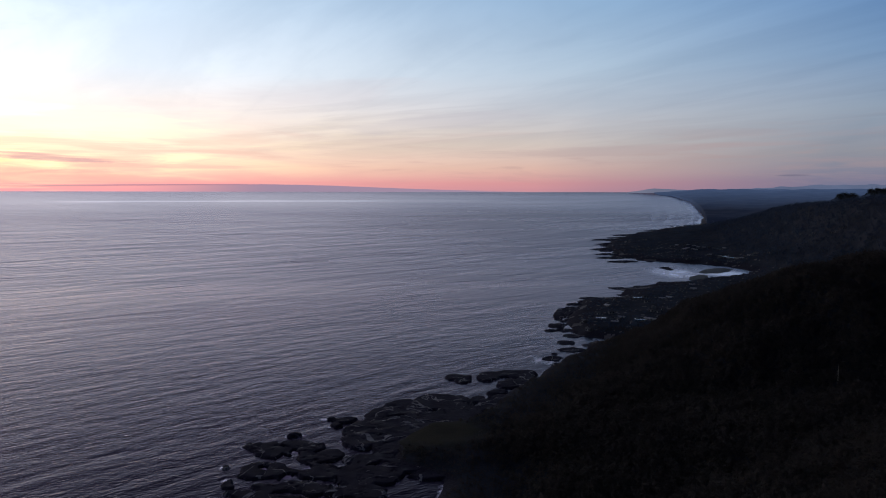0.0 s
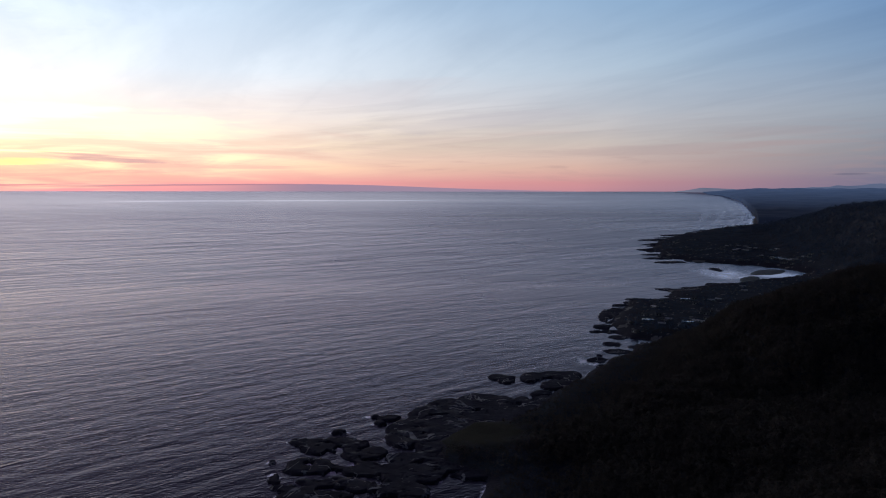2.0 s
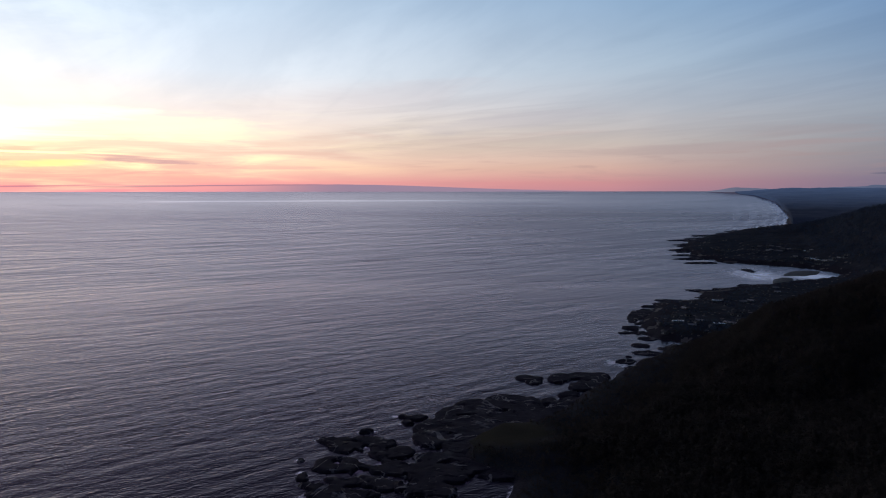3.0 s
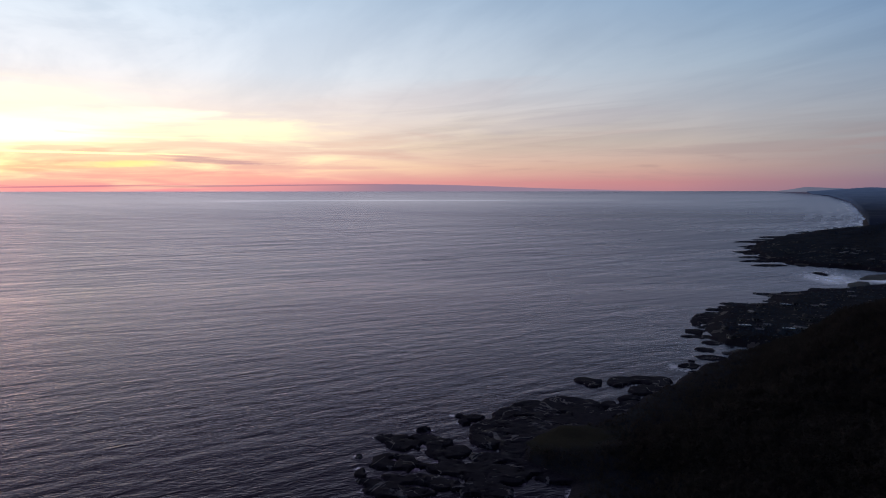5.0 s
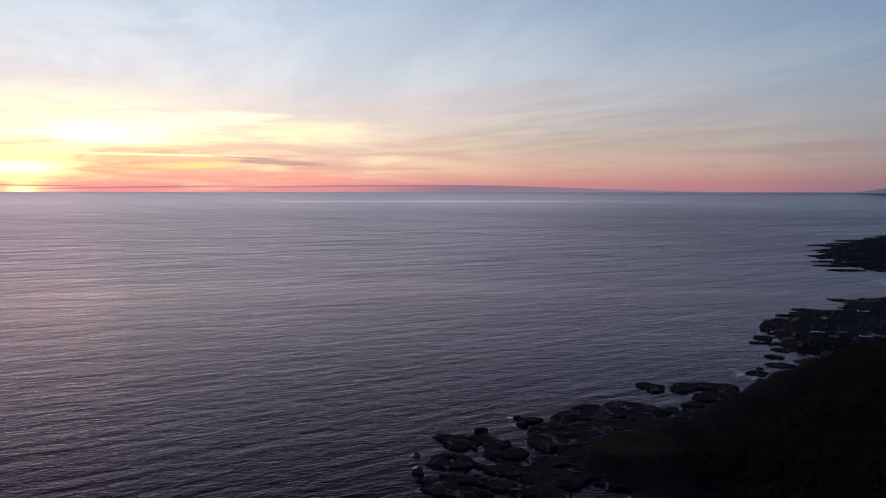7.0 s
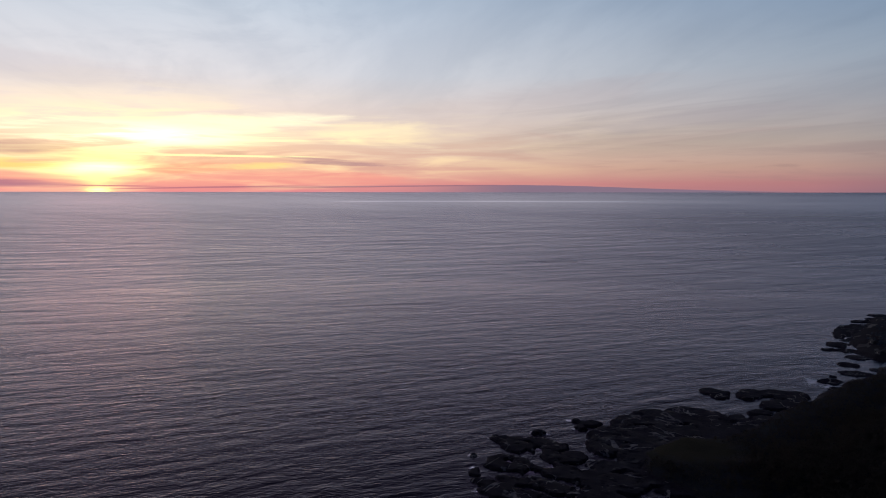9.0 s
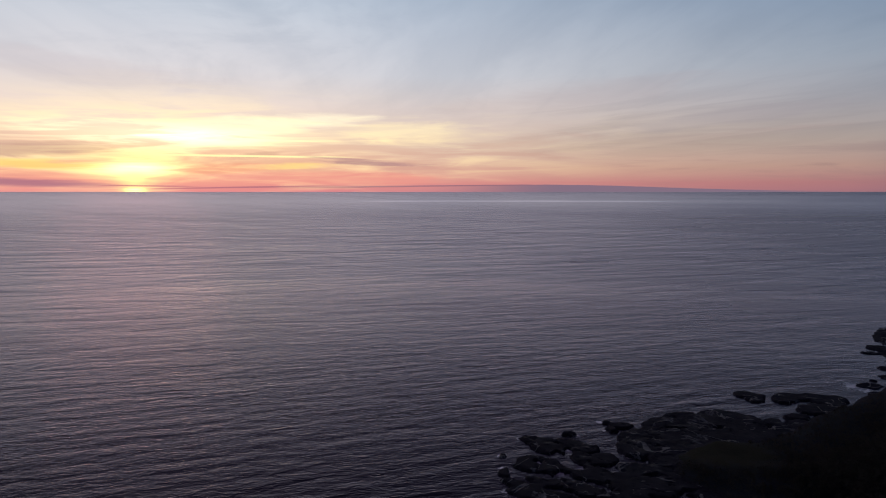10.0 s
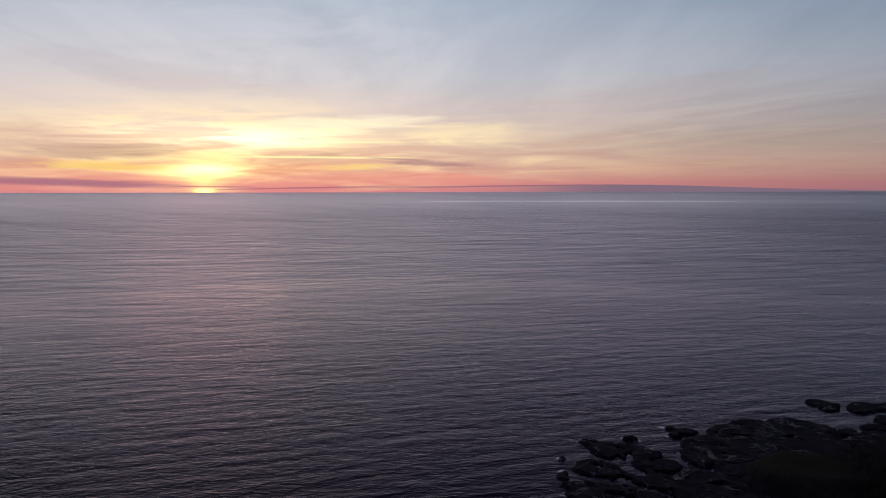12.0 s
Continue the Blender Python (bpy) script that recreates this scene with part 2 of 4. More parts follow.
def water_material():
    """Dark sea water: a weak blue body and a Fresnel gloss, tinted by distance, broken by crossing wave trains."""
    m, t, p = material("sea_water")
    w = place(t)
    sp = t.nodes.new("ShaderNodeSeparateXYZ")
    t.links.new(w.s, sp.inputs[0])
    x, y = S(t, sp.outputs[0]), S(t, sp.outputs[1])
    out = (x * x + y * y).op("SQRT")

    def along(turn):
        return x * math.cos(radians(turn)) + y * math.sin(radians(turn)), y * math.cos(radians(turn)) - x * math.sin(radians(turn))

    a, c = along(38)
    long = grain(t, vec(t, a * 0.0075, c * 0.022), 1.0, 2, 0.5, 0.5)
    swell = grain(t, vec(t, a * 0.0024, c * 0.0085, 7.0), 1.0, 2, 0.5, 0.5)
    mid = grain(t, vec(t, a * 0.036, c * 0.080, 2.0), 1.0, 2, 0.5, 0.5)
    a, c = along(46)
    chop = grain(t, vec(t, a * 0.075, c * 0.19, 5.0), 1.0, 2, 0.55, 0.7)
    a2, c2 = along(16)
    cross = grain(t, vec(t, a2 * 0.16, c2 * 0.34, 9.0), 1.0, 2, 0.55, 0.6)
    a3, c3 = along(5)
    gust = grain(t, vec(t, a3 * 0.0009, c3 * 0.006), 1.0, 3, 0.5, 0.4)
    big = t.nodes.new("ShaderNodeBump")
    big.inputs["Distance"].default_value = 1.0
    # bump fades far out, which brightens the sea under the horizon
    far_smooth = out.ramp(3300, 4200) * out.ramp(4420, 4900, 1.0, 0.6)
    film = attribute(t, "film")
    foam = attribute(t, "foam")
    still = (far_smooth * -0.92 + 1.0) * (film * -0.85 + 1.0) * (foam * -0.5 + 1.0)
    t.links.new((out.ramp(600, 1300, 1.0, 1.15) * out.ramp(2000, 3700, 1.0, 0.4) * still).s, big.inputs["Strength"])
    t.links.new((long * out.ramp(450, 1500, 0.86, 1.9) + mid * out.ramp(800, 1800, 0.72, 0.2) + swell * out.ramp(900, 2400, 0.0, 2.9)).s, big.inputs["Height"])
    n = t.nodes.new("ShaderNodeBump")
    n.inputs["Distance"].default_value = 0.72
    t.links.new((chop * 0.62 + cross * 0.40).s, n.inputs["Height"])
    t.links.new((out.ramp(450, 1600, 1.0, 0.2, smooth=False) * gust.ramp(0.3, 0.7, 0.9, 1.08) * still).s, n.inputs["Strength"])
    t.links.new(big.outputs[0], n.inputs["Normal"])
    lace = grain(t, w, 0.22, 5, 0.68, 0.8)
    f = (foam + lace - 1.05).ramp(0.0, 0.35)
    body = t.nodes.new("ShaderNodeBsdfDiffuse")
    t.links.new(blend(t, f, (0.015, 0.021, 0.039, 1), (0.90, 0.87, 0.84, 1)).s, body.inputs["Color"])
    gloss = t.nodes.new("ShaderNodeBsdfGlossy")
    # gloss tint painted by distance: darker near, brighter far, mauve at the rim
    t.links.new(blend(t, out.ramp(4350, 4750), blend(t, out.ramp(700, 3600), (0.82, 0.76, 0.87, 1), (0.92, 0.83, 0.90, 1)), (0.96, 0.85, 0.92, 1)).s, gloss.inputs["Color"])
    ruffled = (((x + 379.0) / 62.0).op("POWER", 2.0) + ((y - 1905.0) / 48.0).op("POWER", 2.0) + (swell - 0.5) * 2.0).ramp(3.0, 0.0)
    t.links.new((gust.ramp(0.35, 0.65, 0.20, 0.235) + out.ramp(800, 4000, 0.0, 0.02) - far_smooth * 0.08 + out.ramp(4450, 4880, 0.0, 0.02) - film * 0.13 + ruffled * 0.04 + f * 0.06 + x.ramp(-800, 250) * out.ramp(350, 900) * 0.045).s, gloss.inputs["Roughness"])
    fr = t.nodes.new("ShaderNodeFresnel")
    fr.inputs["IOR"].default_value = 1.333
    for k in (body, gloss, fr):
        t.links.new(n.outputs[0], k.inputs["Normal"])
    mix = t.nodes.new("ShaderNodeMixShader")
    # film and foam take a fixed high gloss, brightening their reflection
    t.links.new((S(t, fr.outputs[0]) * (f * -1.0 + 1.0) + f * 0.7).op("MAXIMUM", film * 0.85).s, mix.inputs[0])
    t.links.new(body.outputs[0], mix.inputs[1])
    t.links.new(gloss.outputs[0], mix.inputs[2])
    end = [k for k in t.nodes if k.type == "OUTPUT_MATERIAL"][0]
    t.nodes.remove(p)
    t.links.new(mix.outputs[0], end.inputs[0])
    return m


MAT = {}
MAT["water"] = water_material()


def basalt_material():
    m, t, p = material("wet_black_basalt")
    w = place(t)
    broad, small = grain(t, w, 0.10, 4), grain(t, w, 0.8, 5, 0.65)
    col = blend(t, (broad * 0.6 + small * 0.4).ramp(0.35, 0.65), (0.040, 0.036, 0.058, 1), (0.068, 0.061, 0.092, 1))
    # pale barnacle and shell lines along the cracks, and shallow pools left by the tide
    vein = (grain(t, w, 0.026, 4, 0.55, 0.8) - 0.5).op("ABSOLUTE").ramp(0.020, 0.005) * grain(t, w, 0.045, 3).ramp(0.44, 0.54)
    speck = grain(t, w, 0.45, 4, 0.6).ramp(0.64, 0.72)
    set_in(t, p, "Base Color", blend(t, vein * 0.90 + speck * 0.10, col, (0.48, 0.46, 0.49, 1)))
    pool = grain(t, w, 0.085, 3, 0.5, 0.8).ramp(0.58, 0.66)
    set_in(t, p, "Roughness", small.ramp(0.3, 0.7, 0.6, 0.9) - pool * 0.25)
    relief(t, p, broad * 1.2 + small, 0.12)
    p.inputs["Specular IOR Level"].default_value = 0.07
    return m


def land_material():
    """Scrub and grass inland, black rock along the water, sand on the beach."""
    m, t, p = material("coastal_land")
    w = place(t)
    broad, small = grain(t, w, 0.03, 4), grain(t, w, 0.5, 5, 0.65)
    f = (broad * 0.6 + small * 0.4).ramp(0.35, 0.65)
    # scrub lightened and blued, painting middle-distance haze into its colour
    scrub = blend(t, f, (0.044, 0.052, 0.068, 1), (0.092, 0.100, 0.122, 1))
    turf = blend(t, f, (0.046, 0.043, 0.028, 1), (0.074, 0.068, 0.046, 1))
    stone = blend(t, small.ramp(0.35, 0.65), (0.044, 0.042, 0.058, 1), (0.080, 0.074, 0.096, 1))
    sand = blend(t, f, (0.22, 0.21, 0.215, 1), (0.36, 0.34, 0.34, 1))
    ragged = (small - 0.5) * 0.6
    col = blend(t, attribute(t, "grass"), scrub, turf)
    col = blend(t, (attribute(t, "stone") + ragged).ramp(0.4, 0.6), col, stone)
    col = blend(t, (attribute(t, "sand") + ragged).ramp(0.4, 0.6), col, sand)
    set_in(t, p, "Base Color", col)
    set_in(t, p, "Roughness", small.ramp(0.2, 0.8, 0.85, 1.0))
    p.inputs["Specular IOR Level"].default_value = 0.1
    relief(t, p, small, 0.6)
    return m


MAT["basalt"] = basalt_material()
MAT["land"] = land_material()
MAT["sand"] = two_tone("damp_grey_sand", (0.11, 0.10, 0.095, 1), (0.19, 0.175, 0.16, 1), 0.02, 0.6, 0.05, 0.3)
MAT["needles"] = two_tone("dark_conifer_needles", (0.042, 0.050, 0.045, 1), (0.085, 0.092, 0.080, 1), 0.05, 0.95, 0.0, 0.6, leafy=0.4)
MAT["thicket"] = two_tone("black_brown_thicket", (0.088, 0.080, 0.076, 1), (0.128, 0.116, 0.108, 1), 0.02, 0.95, 0.0, 0.25, leafy=0.5)
# bluer, paler leaves for the farther woods: haze painted into the base colour
MAT["hazed_foliage"] = two_tone("haze_blue_foliage", (0.086, 0.118, 0.178, 1), (0.126, 0.166, 0.236, 1), 0.03, 0.95, 0.0, 0.4, leafy=0.5)
MAT["bark"] = two_tone("grey_brown_bark", (0.06, 0.05, 0.04, 1), (0.12, 0.10, 0.08, 1), 1.0, 0.9, 0.05)
MAT["deadwood"] = two_tone("bleached_dead_wood", (0.25, 0.23, 0.20, 1), (0.40, 0.37, 0.33, 1), 1.0, 0.9, 0.05)
MAT["clapboard"] = two_tone("weathered_clapboard", (0.12, 0.125, 0.14, 1), (0.26, 0.265, 0.28, 1), 0.02, 0.8, 0.02, 2.0, 0.7)
MAT["metal_roof"] = two_tone("pale_metal_roof", (0.84, 0.85, 0.86, 1), (0.92, 0.92, 0.92, 1), 0.05, 0.22, 0.01, 2.0, 0.6)
MAT["tin_roof"] = two_tone("dull_grey_tin_roof", (0.58, 0.59, 0.62, 1), (0.88, 0.89, 0.91, 1), 0.05, 0.4, 0.01, 2.0, 0.7)
MAT["shingle_roof"] = two_tone("grey_shingle_roof", (0.09, 0.095, 0.11, 1), (0.20, 0.20, 0.215, 1), 0.05, 0.85, 0.02, 2.0, 0.6)
for roofing, shine in (("metal_roof", 0.9), ("tin_roof", 0.15)):
    [k for k in MAT[roofing].node_tree.nodes if k.type == "BSDF_PRINCIPLED"][0].inputs["Metallic"].default_value = shine
MAT["pane"] = two_tone("dark_window_glass", (0.02, 0.022, 0.026, 1), (0.03, 0.032, 0.036, 1), 0.5, 0.15)
MAT["paint"] = two_tone("white_painted_timber", (0.60, 0.60, 0.58, 1), (0.75, 0.75, 0.73, 1), 0.3, 0.6)


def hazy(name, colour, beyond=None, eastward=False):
    """Distance with the evening haze painted into an emission colour."""
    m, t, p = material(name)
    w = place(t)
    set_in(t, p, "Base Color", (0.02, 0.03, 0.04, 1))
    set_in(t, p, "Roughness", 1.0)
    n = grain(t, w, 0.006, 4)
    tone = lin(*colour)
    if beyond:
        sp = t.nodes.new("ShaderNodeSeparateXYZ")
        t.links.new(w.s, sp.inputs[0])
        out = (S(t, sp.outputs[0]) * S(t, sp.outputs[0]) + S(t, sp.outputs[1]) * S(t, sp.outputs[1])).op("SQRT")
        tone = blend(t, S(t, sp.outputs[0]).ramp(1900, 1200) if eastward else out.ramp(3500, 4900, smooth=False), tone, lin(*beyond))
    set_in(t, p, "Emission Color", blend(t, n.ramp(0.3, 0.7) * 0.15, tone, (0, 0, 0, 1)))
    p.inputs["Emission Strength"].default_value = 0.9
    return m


MAT["plain_far"] = hazy("navy_painted_haze_forest", (15, 21, 38), (66, 84, 118))
MAT["hill_near"] = hazy("blue_painted_haze_hills", (66, 86, 118))
MAT["hill_far"] = hazy("pale_painted_haze_hills", (102, 114, 144), (124, 128, 150), True)


# ---- the plan: sea, coast and hills ----
def sea_level(r):
    """The far sea lifts towards the eye's level, which stands for the horizon beyond the reach of view."""
    return (EYE + 5) * np.clip((r - 1500) / 3400, 0, None) ** 1.5


COAST = [
    (-260, -5200), (-300, -1200), (-190, -300), (-120, 200), (-75, 390), (-5, 432), (2, 458), (-38, 496), (-42, 532), (-14, 578), (20, 590), (44, 622),
    (74, 690), (108, 742), (134, 786), (156, 826), (180, 858), (194, 900), (228, 922), (194, 944), (184, 968), (200, 1079), (262, 1262), (352, 1308),
    (372, 1400), (463, 1484), (521, 1511), (610, 1571), (723, 1631), (765, 1690), (736, 1781), (638, 1854), (556, 1906), (520, 2008),
    (532, 2216), (606, 2437), (716, 2570), (908, 2786), (1094, 2934), (1218, 3234), (1323, 3587), (1433, 3997), (1520, 4379),
    (1640, 4640), (1800, 5200), (5400, 5200), (5400, -5200),
]
SPUR = [(95, 752, 0), (187, 806, 16), (253, 801, 33), (296, 797, 68), (350, 786, 90), (416, 776, 111), (490, 755, 127), (800, 640, 190), (1500, 300, 300)]
RIDGE = [(1085, 2760, 60), (1200, 2600, 112), (1235, 2420, 150), (1130, 1975, 168), (1090, 1690, 186), (1150, 1350, 210), (1400, 700, 290), (1700, 0, 320)]
CAPE = [(140, -700, 160), (120, -150, 118), (200, 120, 92), (420, 300, 120), (900, 300, 220)]


def fbm(x, y, scale, octaves=4, seed=0.0):
    """Fractal noise of about unit size, from sums of turned sine lattices."""
    out, amp = np.zeros_like(x), 0.5
    rng = np.random.RandomState(int(seed * 10) + 7)
    for _ in range(octaves):
        for _ in range(3):
            a, ph = rng.uniform(0, 2 * math.pi), rng.uniform(0, 2 * math.pi, 3)
            u, v = x * math.cos(a) + y * math.sin(a), -x * math.sin(a) + y * math.cos(a)
            out += amp * 0.55 * np.sin(u / scale * 6.28 + ph[0] + 1.7 * np.sin(v / scale * 4.1 + ph[1])) * np.cos(v / scale * 5.3 + ph[2])
        amp, scale = amp * 0.52, scale * 0.47
    return out


def to_line(x, y, line):
    """Distance to a polyline, and the third value along it, blended where several stretches are about as near."""
    best, val, weight = np.full(x.shape, 1e9), np.zeros(x.shape), np.full(x.shape, 1e-12)
    for p, q in zip(line, line[1:]):
        ux, uy = q[0] - p[0], q[1] - p[1]
        k = np.clip(((x - p[0]) * ux + (y - p[1]) * uy) / (ux * ux + uy * uy), 0, 1)
        d = np.hypot(x - p[0] - k * ux, y - p[1] - k * uy)
        best = np.minimum(best, d)
        if len(p) > 2:
            pull = (d / 100 + 0.15) ** -5
            val, weight = val + pull * (p[2] + k * (q[2] - p[2])), weight + pull
    return best, val / weight


def inland(x, y):
    """Distance from the coast, positive on land, with a ragged shore."""
    r = np.hypot(x, y)
    k = np.clip(r / 1200, 0.35, 1.6)
    wx = x + k * 11 * fbm(x, y, 90, 4, 1)
    wy = y + k * 11 * fbm(x, y, 90, 4, 2)
    d, _ = to_line(wx, wy, COAST + COAST[:1])
    ins = np.zeros(x.shape, bool)
    for p, q in zip(COAST, COAST[1:] + COAST[:1]):
        if p[1] != q[1]:
            hitx = p[0] + (wy - p[1]) / (q[1] - p[1]) * (q[0] - p[0])
            ins ^= ((p[1] > wy) != (q[1] > wy)) & (wx < hitx)
    return np.where(ins, d, -d) - 12 * np.clip((r - 2900) / 200, 0, 1)


def ground_height(x, y):
    r = np.hypot(x, y)
    d = inland(x, y)
    rough = fbm(x, y, 60, 4, 3)
    near_rise = np.clip((900 - y) / 200, 0, 1)
    shore = np.where(d > 0, (5.5 - 4.7 * np.clip((r - 2900) / 500, 0, 1)) * (1 - np.exp(-d / 14)) + 0.022 * np.minimum(d, 900) * np.clip((3800 - r) / 500, 0, 1) + near_rise * 0.10 * np.clip(d - 55, 0, 400), np.maximum(d * 0.35, -7))
    hills = np.zeros_like(x)
    for line, south, north in ((SPUR, 240, 120), (RIDGE, 190, 190), (CAPE, 190, 190)):
        dist, z = to_line(x, y, line)
        w = south + (north - south) * np.clip((y - np.interp(x, [p[0] for p in line], [p[1] for p in line])) / 240 + 0.5, 0, 1)
        hills = np.maximum(hills, np.clip(z - sea_level(r), 0, None) * np.exp(-(dist / w) ** 2))
    hills = hills * np.clip(d / 90, 0, 1) ** 0.8
    far = np.clip((r - 3400) / 900, 0, 1) * np.clip(d / 120, 0, 1) * 3 * (1.2 + fbm(x, y, 420, 3, 6))
    back = np.clip((x - 900) / 2500, 0, 1) * 160 * np.clip(1 - y / 2600, 0, 1)
    land = np.maximum(shore, hills) + np.clip(d / 60, 0, 1) * (rough * 3.5 + 6 * fbm(x, y, 210, 3, 4)) * np.clip(hills / 30 + 0.15, 0, 1) + far + np.where(d > 0, back, 0)
    return sea_level(r) + np.where(d > 0, np.maximum(land, 0.4 * np.minimum(d, 4)), shore + 0.4 * rough * np.clip(-d / 6, 0, 1))


def mesh_from(name, verts, faces, mats, smooth=True):
    """A mesh object from numpy arrays; all faces have the same number of corners."""
    me = bpy.data.meshes.new(name)
    k = faces.shape[1]
    me.vertices.add(len(verts))
    me.vertices.foreach_set("co", np.ascontiguousarray(verts, dtype=np.float32).ravel())
    me.loops.add(faces.size)
    me.loops.foreach_set("vertex_index", np.ascontiguousarray(faces, dtype=np.int32).ravel())
    me.polygons.add(len(faces))
    me.polygons.foreach_set("loop_start", np.arange(0, faces.size, k, dtype=np.int32))
    me.polygons.foreach_set("loop_total", np.full(len(faces), k, dtype=np.int32))
    me.polygons.foreach_set("use_smooth", np.full(len(faces), smooth))
    me.update(calc_edges=True)
    for m in mats:
        me.materials.append(m)
    return new(name, me)


def fan(turns, radii):
    """Places and quads of a polar sheet round the origin; turns are degrees to the right of ahead."""
    b, r = np.meshgrid(np.radians(turns), radii)
    n, m = len(radii), len(turns)
    i = np.arange(n - 1)[:, None] * m + np.arange(m)[None, :]
    j = np.arange(n - 1)[:, None] * m + (np.arange(m)[None, :] + 1) % m
    quads = np.stack([i, j, j + m, i + m], -1).reshape(-1, 4)
    return (r * np.sin(b)).ravel(), (r * np.cos(b)).ravel(), r.ravel(), quads


def geometric(a, b, step):
    return np.exp(np.linspace(math.log(a), math.log(b), int(math.log(b / a) / step) + 1))


# ---- ground: one sheet from the sea bed to the hills ----
turns = np.concatenate([np.arange(-24, 37, 0.11), np.arange(37, 335, 3.0)])
radii = np.concatenate([[0.0, 40, 80, 120, 160, 200], geometric(235, 4890, 0.0072)])
gx, gy, gr, quads = fan(turns, radii)
gz = ground_height(gx, gy)
gd = inland(gx, gy)
ground = tagged(mesh_from("ground", np.stack([gx, gy, gz], -1), quads, [MAT["land"]]),
                "dark scrub-covered coastal land rising into steep hills", "ground", kind="structure")



def spread(ob, name, values):
    at = ob.data.attributes.new(name, "FLOAT", "POINT")
    at.data.foreach_set("value", np.clip(values, 0, 1).astype(np.float32))


beachy = np.clip((gr - 2850) / 150, 0, 1)
spread(ground, "sand", np.maximum(beachy * np.clip(1.6 - gd / 26, 0, 1), np.exp(-(((gx - 440) / 60) ** 2 + ((gy - 1395) / 16) ** 2)) * 1.4 * (gd < 40) + 1.2 * (gd < 14) * (gd > 0) * (fbm(gx, gy, 120, 2, 33) > 0.28) * (gr > 800) + 1.1 * (gd > 12) * (gd < 190) * (gr > 880) * (gr < 2500) * (gz - sea_level(gr) < 22) * (fbm(gx, gy, 19, 3, 47) > 0.44)))
spread(ground, "stone", np.clip(1.5 - gd / (8 + 38 * np.clip((gr - 800) / 400, 0, 1)) + 0.8 * fbm(gx, gy, 80, 3, 14), 0, 1))
spread(ground, "grass", np.clip(1.8 - 1.2 * np.hypot((gx + 8) / 44, (gy - 545) / 36) + 0.5 * fbm(gx, gy, 30, 3, 27), 0, 1))

# ---- the sea ----
turns = np.concatenate([np.arange(-66, 37, 0.16), np.arange(37, 294, 3.0)])
radii = np.concatenate([[0.0, 100, 200, 280, 340], geometric(385, 4900, 0.0052)])
wx, wy, wr, quads = fan(turns, radii)
d_sea = inland(wx, wy)
ang = radians(46)
c_way, a_way = wy * math.cos(ang) - wx * math.sin(ang), wx * math.cos(ang) + wy * math.sin(ang)
outer = np.clip((wr - 340) / 60, 0, 1) * np.clip(-d_sea / 30, 0.15, 1)
wave = 0.09 * np.sin(c_way / 27 * 6.28 + 2.2 * fbm(a_way, c_way * 2, 240, 1, 8)) * np.clip((1200 - wr) / 500, 0, 1)
wave += 0.14 * fbm(a_way * 0.35, c_way, 19, 1, 9) * np.clip((850 - wr) / 300, 0, 1)
wz = sea_level(wr) + wave * outer
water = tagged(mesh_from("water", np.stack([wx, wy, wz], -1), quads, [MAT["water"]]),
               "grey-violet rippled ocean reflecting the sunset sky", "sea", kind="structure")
ROCKS = []


